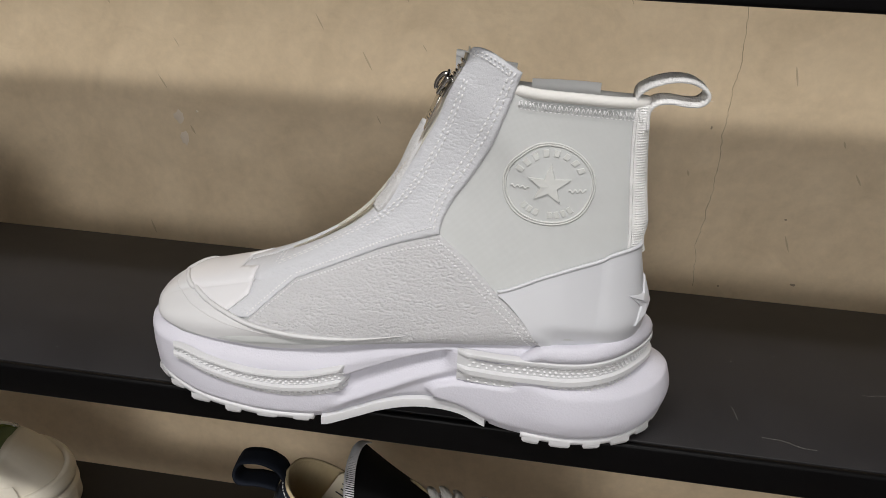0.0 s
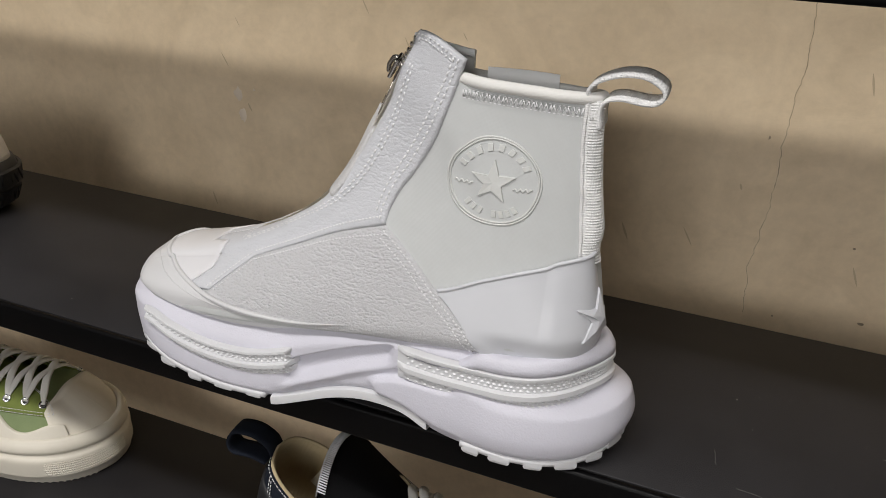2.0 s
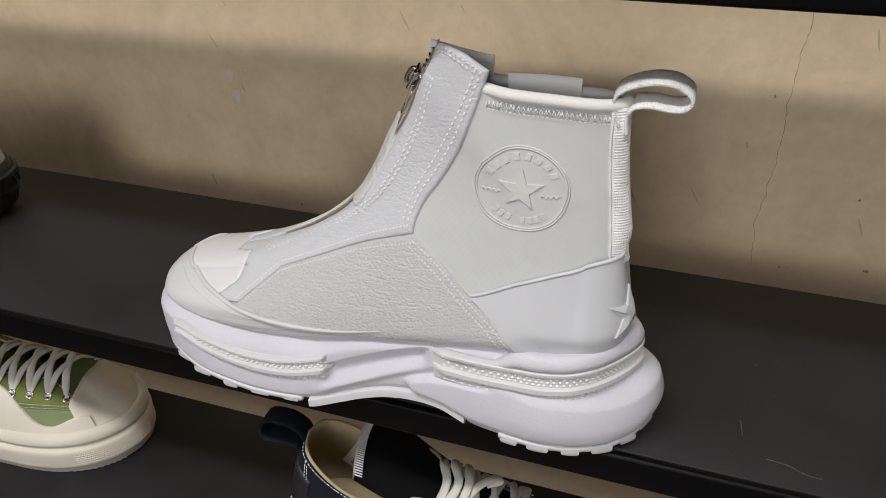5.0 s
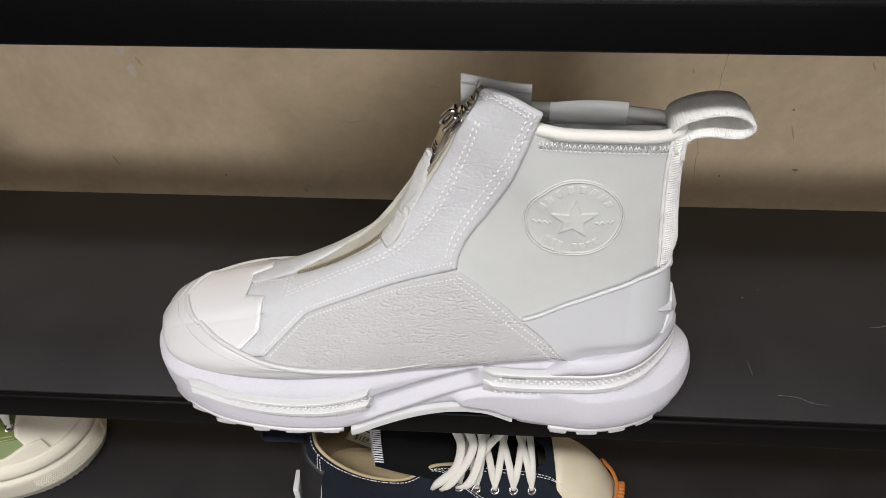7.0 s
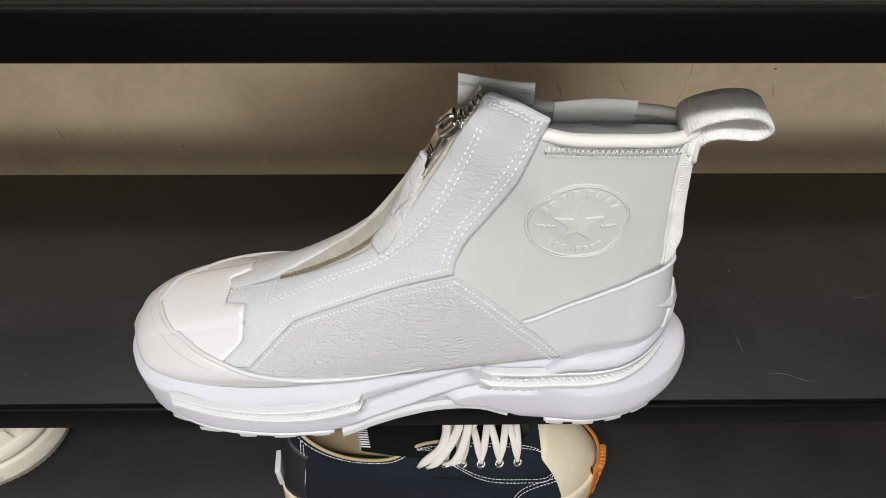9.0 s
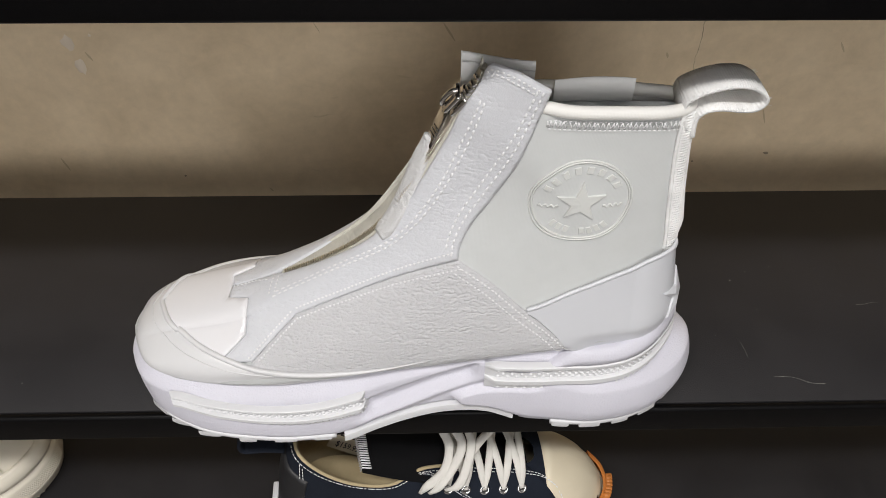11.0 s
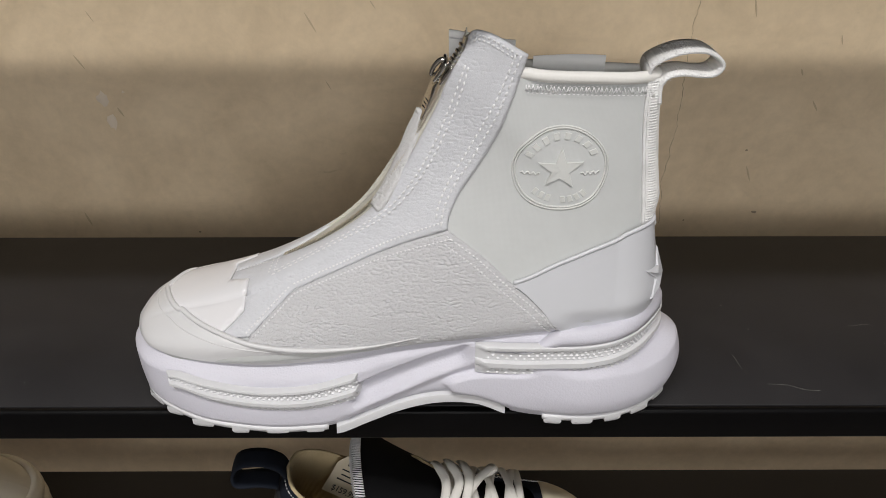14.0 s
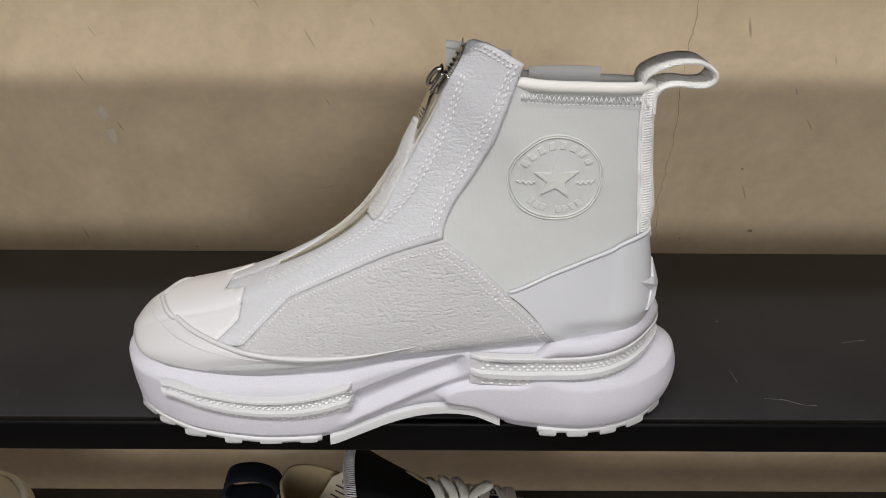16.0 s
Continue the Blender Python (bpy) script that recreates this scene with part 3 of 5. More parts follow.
# moulded heel counter, round the back from one side to the other
def counter_mesh(off):
    """Strips from the counter's upper edge down to the sole, at even steps from the tip to the back and on to the inner tip."""
    cols = []
    for i in range(45):
        x = -0.0183 + (0.0370 + 0.0183) * i / 44
        zt = table([(-0.0183, 1.2937), (0.0084, 1.3043), (0.0322, 1.3130), (0.0515, 1.3190)], x)
        zb = table([(-0.0183, 1.2917), (-0.0028, 1.2783), (0.0110, 1.2610), (0.0180, 1.2590), (0.06, 1.2600)], x)
        cols.append([(x, zt + (zb - zt) * j / 24) for j in range(25)])
    def side(x, z, inner_side):
        w = step(0.000, 0.022, x)
        p = skin(*find(x, z * (1 - w) + max(z, 1.276) * w, inner_side), off + 0.0006 * w)
        tuck = max(0.0, 1.2775 - z) * 0.22 * w
        return Vector((x, p.y - tuck - 0.017 * w if inner_side else p.y + tuck, z))
    near = [[side(x, z, False) for x, z in c] for c in cols]
    far = [[side(x, z, True) for x, z in c] for c in cols]
    # round the back, between the two last strips
    a, b = near[-1], far[-1]
    back = []
    for k in range(1, 24):
        f = k / 24
        col = []
        for p, q in zip(a, b):
            bx = 0.0678 - max(0, p.z - 1.272) * 0.235 + off - max(0, 1.272 - p.z) * 0.12
            ang = math.pi * f ** 0.9
            col.append(Vector((p.x + (bx - 0.0034 - max(0.0, 1.2775 - p.z) * 0.35 - p.x) * math.sin(ang) ** 1.12, (p.y + q.y) / 2 - (q.y - p.y) / 2 * math.cos(ang), p.z + 0.0075 * math.sin(ang) ** 0.7 * (1 - (a[0].z - p.z) / (a[0].z - a[-1].z)))))
        back.append(col)
    return near + back + far[::-1]


cm = counter_mesh(0.0018)
counter = part("heel_counter", lift(grid(cm)), M_COUNTER, boot, "glossy white moulded heel counter")
part("rim", tube([c[0] for c in cm], 0.0011, 8), M_COUNTER, counter)
part("rim", tube([c[0] + Vector((0, 0, -0.0032)) for c in cm[:45]], 0.00028, 6), M_THREAD, counter)


def star_points(r, inner=0.42, turn=90):
    return [(r * (1 if k % 2 == 0 else inner) * math.cos(radians(turn + 36 * k)), r * (1 if k % 2 == 0 else inner) * math.sin(radians(turn + 36 * k))) for k in range(10)]


# raised star moulded on the back of the counter
RUN = [0.0]
for a, b in zip(cm, cm[1:]):
    RUN.append(RUN[-1] + (b[9] - a[9]).length)
MID = min(range(len(cm) // 2 + 4), key=lambda k: abs(cm[k][9].y + 0.1830) + (1 if cm[k][9].x < 0.04 else 0))


def on_counter(a, b, off):
    """A point of the counter, a metres round from the star's middle and b above it."""
    c = float(np.interp(RUN[MID] + a, RUN, range(len(RUN))))
    i = min(int(c), len(cm) - 2)
    col = [p.lerp(q, c - i) for p, q in zip(cm[i], cm[i + 1])]
    j = min(range(len(col) - 1), key=lambda k: abs(col[k].z - 1.2885 - b))
    n = (cm[i + 1][9] - cm[i][9]).cross(Vector((0, 0, 1))).normalized()
    return Vector((col[j].x, col[j].y, 1.2885 + b)) + n * off


star = star_points(0.0160, 0.40, 82)
sv = [on_counter(a, b, -0.0004) for a, b in star] + [on_counter(a * 0.92, b * 0.92, 0.0012) for a, b in star] + [on_counter(a * 0.45, b * 0.45, 0.0022) for a, b in star] + [on_counter(0, 0, 0.0030)]
sf = [[10 * r + i, 10 * r + (i + 1) % 10, 10 * r + 10 + (i + 1) % 10, 10 * r + 10 + i] for r in range(2) for i in range(10)] + [[20 + i, 20 + (i + 1) % 10, 30] for i in range(10)]
part("heel_star", lift((sv, sf)), M_COUNTER, counter, "", False)

# heel tape and pull loop
tape = [[skin(*find(x, z), 0.0006) for x, z in ((table([(1.318, 0.0495), (1.3504, 0.0462), (1.3797, 0.0434), (1.3937, 0.0432)], zz), zz),)][0] for zz in [1.317 + 0.0042 * k for k in range(20)]]
rows_t = []
for p in tape:
    q = Vector((p.x - 0.002, -0.1705, p.z))
    bx = table([(1.30, 0.0650), (1.338, 0.0570), (1.37, 0.0522), (1.403, 0.0497)], p.z)
    rows_t.append([Vector((p.x + (bx + 0.0004 - 0.0035 * (1 - step(1.322, 1.334, p.z)) - p.x) * math.sin(math.pi * k / 14) ** (0.95 + 0.3 * (1 - step(1.322, 1.340, p.z))), (p.y + q.y) / 2 - (q.y - p.y) / 2 * math.cos(math.pi * k / 14), p.z)) for k in range(15)])
heel_tape = part("heel_tape", lift(grid(rows_t)), M_WEB, boot, "ribbed white woven heel tape")
part("edging", tube([r[0] for r in rows_t], 0.0010, 6), M_WEB, heel_tape)
ribs = [tube([r[k] for k in range(1, 14)], 0.00042, 5) for a, b in zip(rows_t, rows_t[1:]) for r in (a, [p.lerp(q, 0.33) for p, q in zip(a, b)], [p.lerp(q, 0.66) for p, q in zip(a, b)])]
tagged(part("rib", join(*ribs), M_WEB, heel_tape), "", "", "", "stuff")

LOOP = [(0.0465, 1.3890), (0.0430, 1.4000), (0.0462, 1.4062), (0.0567, 1.4108), (0.0675, 1.4112), (0.0752, 1.4075), (0.0768, 1.4035), (0.0738, 1.4003), (0.0680, 1.3996), (0.0590, 1.4005), (0.0525, 1.3990), (0.0495, 1.3940), (0.0500, 1.385)]
lp = smooth_path([(x, -0.1735 if k in (0, 1, 11, 12) else -0.1745 if k in (2, 10) else -0.1750, z - 0.001) for k, (x, z) in enumerate(LOOP)], 70)


def ribbon(path, half, thick, axis=Vector((0, 1, 0))):
    rows = []
    for i, p in enumerate(path):
        t = (path[min(i + 1, len(path) - 1)] - path[max(i - 1, 0)]).normalized()
        n = t.cross(axis).normalized()
        a = n.cross(t).normalized()
        rows.append([p + a * w * half + n * h * thick for w, h in ((-1, -0.5), (-1.04, 0), (-1, 0.5), (-0.5, 0.62), (0, 0.65), (0.5, 0.62), (1, 0.5), (1.04, 0), (1, -0.5), (0.5, -0.62), (0, -0.65), (-0.5, -0.62))])
    v, f = grid(rows, closed_v=True)
    f.append(list(range(12))[::-1])
    f.append([len(v) - 12 + k for k in range(12)])
    return v, f


loop_part = part("pull_loop", lift(ribbon(lp, 0.0092, 0.0016)), M_WEB, boot, "white woven pull loop with frayed edges")
tufts = []
rnd = random.Random(11)
for k in range(420):
    p = lp[rnd.randrange(4, 66)]
    e = p + Vector((0, rnd.choice((-1, 1)) * 0.0092, 0))
    d = Vector((rnd.uniform(-1, 1), rnd.uniform(-0.6, 0.6), rnd.uniform(-0.3, 1))).normalized() * rnd.uniform(0.0008, 0.0022)
    tufts.append(tube([e, e + d * 0.6, e + d + Vector((0.0003, 0, 0.0002))], 0.00006, 3, caps=False))
tagged(part("fluff", join(*tufts), M_WEB, loop_part), "", "", "", "stuff")

# rolled collar with its zigzag seam, lining and the paper card inside
COLLAR_PLAN = [(-0.0250, -0.1795), (-0.0170, -0.1815), (-0.005, -0.1842), (0.015, -0.1842), (0.032, -0.1835), (0.0430, -0.1805), (0.0482, -0.1745), (0.0460, -0.1660), (0.034, -0.1605), (0.015, -0.1590), (-0.005, -0.1590), (-0.0210, -0.1600)]
rim = smooth_path([(x, y, table(COLLAR_Z, x) - 0.003 * step(-0.172, -0.160, y)) for x, y in COLLAR_PLAN], 90)
collar = part("collar", lift(tube(rim, 0.0030, 14)), M_COLLAR, boot, "rolled white neoprene collar")
zz_uv = uv_path([(x, table(COLLAR_Z, x) - 0.0062) for x in (-0.0160, -0.002, 0.013, 0.028, 0.0425)])
zz = [skin(u, v, 0.0009) for u, v in zz_uv]
zig = []
for k in range(58):
    a = zz[int(k * (len(zz) - 1) / 58)] + Vector((0, 0, 0.0016 if k % 2 else -0.0014))
    b = zz[int((k + 1) * (len(zz) - 1) / 58)] + Vector((0, 0, -0.0014 if k % 2 else 0.0016))
    zig.append(tube([a, a.lerp(b, 0.5) + Vector((0, -0.0003, 0)), b], 0.00026, 5))
part("zigzag_seam", join(*zig), M_THREAD, collar)
for drop in (0.0042, 0.0083):
    seam("stitching", uv_path([(x, table(COLLAR_Z, x) - drop) for x in (-0.0160, -0.002, 0.013, 0.028, 0.0425)]), collar, 0.0009, 0.0014, 0.0008, 0.00026)
inner_rows = []
for k in range(6):
    row = []
    for p in rim:
        c = Vector((p.x * 0.96, -0.1715 + (p.y + 0.1715) * 0.82, p.z))
        row.append(Vector((p.x + (c.x - p.x) * min(k, 1), p.y + (c.y - p.y) * min(k, 1), p.z + 0.001 - 0.012 * k)))
    inner_rows.append(row)
part("lining", grid(inner_rows), M_LINING, boot, "white fleece lining inside the shaft")
foot = [(-0.045, -0.177), (0.0, -0.178), (0.045, -0.175), (0.05, -0.167), (0.045, -0.159), (0.0, -0.156), (-0.045, -0.157)]
part("insole", ([Vector((x, y, 1.345)) for x, y in foot], [list(range(7))]), M_LINING, boot)
card = smooth_path([(-0.011, -0.1645, 0), (0.004, -0.1622, 0), (0.016, -0.1622, 0), (0.0252, -0.1635, 0)], 20)
card_rows = [[p + Vector((0.0002, 0.0, z)) for p in card] for z in (1.368, 1.385, 1.397, 1.4025)]
card_back = [[p + Vector((0.0002, 0.0004, z)) for p in card] for z in (1.4025, 1.385, 1.368)]
tagged(part("paper_card", grid(card_rows + card_back), M_PAPER, None, "plain white paper card tucked inside the boot's collar"), "", "card")


# ---- toe: bumper and lacquered cap ----
RIM = [(8.17, 0.279), (7.35, 0.280), (6.42, 0.325), (5.34, 0.425), (4.60, 0.528), (3.87, 0.652), (3.29, 0.800), (2.76, 1.0)]
rim_half = uv_path(RIM, 0.002, given=True)
rim_uv = rim_half + [(u, 2 - v) for u, v in rim_half[::-1][1:]]
top_line = [skin(u, v, 0.0016) for u, v in rim_uv]


def outline_at(k, n):
    """The sole's outline point that belongs to the k-th of n steps along the bumper, from its outer tail round the toe to its inner tail."""
    s = 6.45 - 12.9 * k / n
    return s % 24


nb = len(top_line) - 1
rows_b = [[] for _ in range(13)]
for k in range(nb + 1):
    # nearest outline parameter to the rim's point, seen from above
    t = top_line[k]
    s = outline_at(k, nb)
    p, n = plan(s)
    base = sole_point(s, 1.0)
    tail = min(1.0, 6 * min(k, nb - k) / nb)
    foot_p = base + n * (0.0026 * tail + 0.0004) + Vector((0, 0, -0.0022))
    foot_p.z = base.z - 0.0004 + 0.0002
    bulge = base + n * (0.0036 * tail + 0.0006) + Vector((0, 0, 0.0070 * tail))
    for j in range(11):
        f = j / 10
        q = foot_p * (1 - f) ** 2 + bulge * 2 * f * (1 - f) + t * f * f
        rows_b[j].append(q)
    nrm = normal(*rim_uv[k]) * SIGN
    rows_b[11].append(t - nrm * 0.0005 + (top_line[nb // 2] - t).normalized() * 0.0004)
    rows_b[12].append(t - nrm * 0.0022 + (top_line[nb // 2] - t).normalized() * 0.0008)
bumper = part("toe_bumper", lift(grid(rows_b)), M_BUMPER, boot, "smooth off-white rubber toe bumper")
part("lip", tube([p + Vector((0, 0, 0.0001)) for p in top_line], lambda f: 0.0003 + 0.0013 * step(0.0, 0.2, min(f, 1 - f)), 10), M_BUMPER, bumper)
part("bead", tube([rows_b[8][k] for k in range(nb + 1)], 0.0003, 6), M_BUMPER, bumper)
rim_in = rim_half[[i for i, p in enumerate(rim_half) if p[0] <= 4.62][0]:]
cap_outline = rim_in + [(u, 2 - v) for u, v in rim_in[::-1][1:]] + [(u, 2 - v) for u, v in cap_uv] + middle[::-1][:1] + cap_uv[::-1]
part("toe_cap", lift(panel(cap_outline, 0.0021, 0.0022, 0.0003)), M_CAP, boot, "glossy white lacquered toe cap")


# ---- sole: rubber strips, tread and arch plate ----
def sole_at(s, z, off):
    """A point on the midsole's side at the height z, moved out by off."""
    p, n = plan(s)
    lo, hi = table(SOLE_LOW, p.x), table(SOLE_TOP, p.x)
    q = sole_point(s, min(max((z - lo) / (hi - lo), 0), 1))
    return Vector((q.x + n.x * off, q.y + n.y * off, z))


PROFILE = [(0.0, -0.001), (0.0, 0.0026), (0.03, 0.0034), (0.11, 0.0036), (0.14, 0.0032), (0.155, 0.0020), (0.48, 0.0020), (0.49, 0.0034), (0.52, 0.0043),
           (0.66, 0.0044), (0.695, 0.0036), (0.71, 0.0006), (0.75, 0.0006), (0.76, 0.0016), (0.96, 0.0018), (1.0, 0.0010), (1.0, -0.001)]


def strip(s0, s1, top, low, n, ends=True, spread=1.0):
    rows = []
    for i in range(n + 1):
        s = s0 + (s1 - s0) * i / n
        x = plan(s)[0].x
        zt, zl = table(top, x), table(low, x)
        e = 1.0
        if ends:
            e = min(1.0, 0.25 + 0.75 * min(i, n - i) / 2)
        base = sole_at(s, (zt + zl) / 2, 0.0)
        nrm = plan(s)[1]
        rows.append([Vector((base.x + nrm.x * o * e * spread, base.y + nrm.y * o * e * spread, zt + (zl - zt) * g)) for g, o in PROFILE])
    v, f = grid(rows)
    m = len(PROFILE)
    f.append(list(range(m)))
    f.append([len(v) - m + k for k in range(m)][::-1])
    return v, f


def strip_dots(s0, s1, top, low, pitch, bands):
    """Small raised lozenges in rows on the recessed bands of a strip."""
    out = []
    length = sum((plan(s0 + (s1 - s0) * (i + 1) / 60)[0] - plan(s0 + (s1 - s0) * i / 60)[0]).length for i in range(60))
    n = int(length / pitch)
    for row, (g, off) in enumerate(bands):
        for i in range(1, n):
            s = s0 + (s1 - s0) * (i + 0.5 * (row % 2)) / n
            x = plan(s)[0].x
            zt, zl = table(top, x), table(low, x)
            base = sole_at(s, (zt + zl) / 2, 0.0)
            nrm = plan(s)[1]
            tan = Vector((-nrm.y, nrm.x, 0))
            c = Vector((base.x, base.y, zt + (zl - zt) * g)) + nrm * off
            a, h, d = tan * 0.0012, Vector((0, 0, 0.00062)), nrm * 0.0008
            out.append(([c - a, c - a * 0.4 - h, c + a * 0.4 - h, c + a, c + a * 0.4 + h, c - a * 0.4 + h, c + d - a * 0.4, c + d + a * 0.4],
                        [[0, 1, 6], [1, 2, 7, 6], [2, 3, 7], [3, 4, 7], [4, 5, 6, 7], [5, 0, 6]]))
    return join(*out)


FRONT_TOP = [(-0.201, 1.2425), (-0.1866, 1.2388), (-0.1625, 1.2344), (-0.1439, 1.2336), (-0.1252, 1.2353), (-0.0995, 1.2415)]
FRONT_LOW = [(-0.201, 1.2318), (-0.1824, 1.2247), (-0.1641, 1.2205), (-0.1391, 1.2182), (-0.12, 1.2198), (-0.0995, 1.2248)]
REAR_TOP = [(-0.04, 1.2580), (-0.01, 1.2568), (0.02, 1.2568), (0.045, 1.2590), (0.09, 1.2620)]
REAR_LOW = [(-0.04, 1.2375), (-0.01, 1.2362), (0.02, 1.2358), (0.045, 1.2385), (0.09, 1.2420)]
front_strip = part("front_strip", lift(strip(2.56, 5.64, FRONT_TOP, FRONT_LOW, 60)), M_RUBBER, boot, "ridged white rubber strip", True, 40)
rear_strip = part("rear_strip", lift(strip(7.05, 16.95, REAR_TOP, REAR_LOW, 150)), M_RUBBER, boot, "ridged white rubber strip round the heel", True, 40)
# soft foam collar that rises from the strip to the heel counter
collar_rows = []
for i in range(141):
    s = 7.3 + 9.4 * i / 140
    p, nrm = plan(s)
    zt, zl = table(REAR_TOP, p.x), table(REAR_LOW, p.x)
    base = sole_at(s, (zt + zl) / 2, 0.0)
    rise = step(-0.012, 0.012, p.x)
    collar_rows.append([Vector((base.x - nrm.x * d, base.y - nrm.y * d, zt - 0.004 * (1 - rise) + dz * rise)) for d, dz in
                        ((0.0030, -0.0030), (-0.0004, -0.0004), (-0.0030, 0.0006), (-0.0027, 0.0042), (-0.0014, 0.0068), (0.0004, 0.0084), (0.0026, 0.0089), (0.0050, 0.0082), (0.0080, 0.0060), (0.014, 0.000))])
part("sole_collar", lift(grid(collar_rows)), M_FOAM, boot, "soft foam rim round the heel")
BANDS = ((0.215, 0.0020), (0.315, 0.0020), (0.415, 0.0020), (0.81, 0.0017), (0.91, 0.0017))
tagged(part("dot", strip_dots(2.6, 5.6, FRONT_TOP, FRONT_LOW, 0.0034, BANDS), M_RUBBER, front_strip, "", False), "", "", "", "stuff")
tagged(part("dot", strip_dots(7.1, 16.9, REAR_TOP, REAR_LOW, 0.0034, BANDS), M_RUBBER, rear_strip, "", False), "", "", "", "stuff")


def low_edge(s0, s1, n, profile):
    """A rubber welt under the midsole's edge; profile: (out, z) from the midsole's lower edge."""
    rows = []
    for i in range(n + 1):
        s = s0 + (s1 - s0) * i / n
        q, nrm = sole_point(s, 0.0), plan(s)[1]
        rows.append([Vector((q.x + nrm.x * o, q.y + nrm.y * o, max(q.z + z, 1.2003))) for o, z in profile])
    v, f = grid(rows)
    m = len(profile)
    f.append(list(range(m)))
    f.append([len(v) - m + k for k in range(m)][::-1])
    return v, f


WELT = [(-0.02, 0.0012), (0.0005, 0.0022), (0.0019, 0.0017), (0.0021, 0.0002), (0.0016, -0.0016), (-0.002, -0.0020), (-0.02, -0.0016)]
outsole = part("outsole", lift(low_edge(-5.0, 5.1, 150, WELT)), M_RUBBER, boot, "white rubber outsole with lugs")
part("outsole", lift(low_edge(8.05, 15.95, 120, WELT)), M_RUBBER, boot, "white rubber outsole with lugs")
PLATE = [(-0.03, 0.0015), (0.0012, 0.0012), (0.0034, 0.0006), (0.0037, -0.0002), (0.0035, -0.0050), (0.0026, -0.0057), (-0.03, -0.0052)]
part("arch_plate", lift(low_edge(5.22, 7.48, 60, PLATE)), M_RUBBER, boot, "smooth white rubber arch plate", True, 40)


def lug(s, width, depth, name="lug"):
    q, n = sole_point(s, 0.0), plan(s)[1]
    t = Vector((-n.y, n.x, 0))
    top = q.z + 0.0006
    low = max(1.2, q.z - 0.0058)
    rows = []
    for z, w, o, inn in ((top, 1.0, 0.0018, depth), ((top + low) / 2, 0.98, 0.0021, depth), (low + 0.0012, 0.82, 0.0014, depth - 0.001), (low, 0.62, 0.0001, depth - 0.002)):
        c = Vector((q.x, q.y, z))
        rows.append([c + n * o - t * width * w * 0.42, c + n * (o + 0.0002) - t * width * w * 0.15, c + n * (o + 0.0002) + t * width * w * 0.15, c + n * o + t * width * w * 0.42,
                     c - n * inn + t * width * w * 0.5, c - n * inn - t * width * w * 0.5])
    v, f = grid(rows, closed_v=True)
    f.append([18, 19, 20, 21, 22, 23])
    part(name, lift((v, f)), M_RUBBER, outsole, "", True, 50)


for k in range(17):
    lug(-4.7 + 9.6 * k / 16, 0.0150 if k % 2 else 0.0118, 0.018)
for k in range(13):
    lug(8.25 + 7.5 * k / 12, 0.0148 if k % 2 else 0.0122, 0.018)
for k in range(6):
    part("lug", bevel_box(-0.19 + 0.012 * k, -0.182 + 0.012 * k, -0.19, -0.15, SHELF, 1.208, 0.001), M_RUBBER, outsole)
for k in range(5):
    part("lug", bevel_box(0.0 + 0.012 * k, 0.008 + 0.012 * k, -0.19, -0.147, SHELF, 1.208, 0.001), M_RUBBER, outsole)


# ---- zip: tape, teeth, slider and leather pull ----
tape_outline = zip_uv + [(u, 2 - v) for u, v in zip_uv[::-1]]
M_TAPE = cloth("cream_zip_tape", (0.62, 0.60, 0.53), 0.0007, 0.5)
zipper = part("zip_tape", lift(panel(tape_outline, 0.0003, 0.004, 0.0004)), M_TAPE, boot, "cream woven zip tape")
teeth = []
for k in range(190):
    u = 5.95 + (16.2 - 5.95) * k / 189
    v = cr(ZIP_EDGE, np.interp(u, [p[0] for p in ZIP_EDGE], range(len(ZIP_EDGE))))[1]
    v = 1.0 - (1.0 - v) * 0.66
    c, n = skin(u, v, 0.0012), (skin(u, v, 0.001) - skin(u, v, 0)).normalized()
    t = (skin(min(u + 0.05, 17), v) - skin(u - 0.05, v)).normalized()
    b = n.cross(t).normalized()
    teeth.append(moved(bevel_box(-0.00035, 0.00035, -0.0012, 0.0012, -0.0008, 0.0006, 0.0001, 1), Matrix.Translation(c) @ Matrix((t, b, n)).transposed().to_4x4()))
tagged(part("tooth", join(*teeth), M_BRASS, zipper, "fine metal zip teeth", True, 40), "", "", "", "stuff")
# the inner placket's square tab, standing up behind the outer one
tab_top = [(-0.0520, 1.4142), (-0.0420, 1.4128), (-0.0310, 1.4108), (-0.0200, 1.4090)]
tab_grid = []
for f, y in ((0.0, -0.1618), (0.25, -0.1620), (0.6, -0.1616), (0.9, -0.1608), (0.97, -0.1606), (1.0, -0.1598), (1.0, -0.1590), (0.97, -0.1582), (0.6, -0.1588), (0.0, -0.1588)):
    tab_grid.append([Vector((-0.0525 + 0.0330 * k / 16, y - 0.0012 * math.sin(math.pi * k / 16), 1.384 + (table(tab_top, -0.0525 + 0.0330 * k / 16) - 1.384) * f)) for k in range(17)])
tv, tf = grid(tab_grid, closed_u=True)
tf.append([17 * k for k in range(10)])
tf.append([17 * k + 16 for k in range(10)][::-1])
inner_tab = part("placket_tab", lift((tv, tf)), M_PAPER, inner_vamp, "square white inner placket tab", True, 40)
part("piping", tube([Vector((x, -0.1632, z - 0.0030)) for x, z in tab_top], 0.0003, 5), M_THREAD, boot, "white edge stitching")
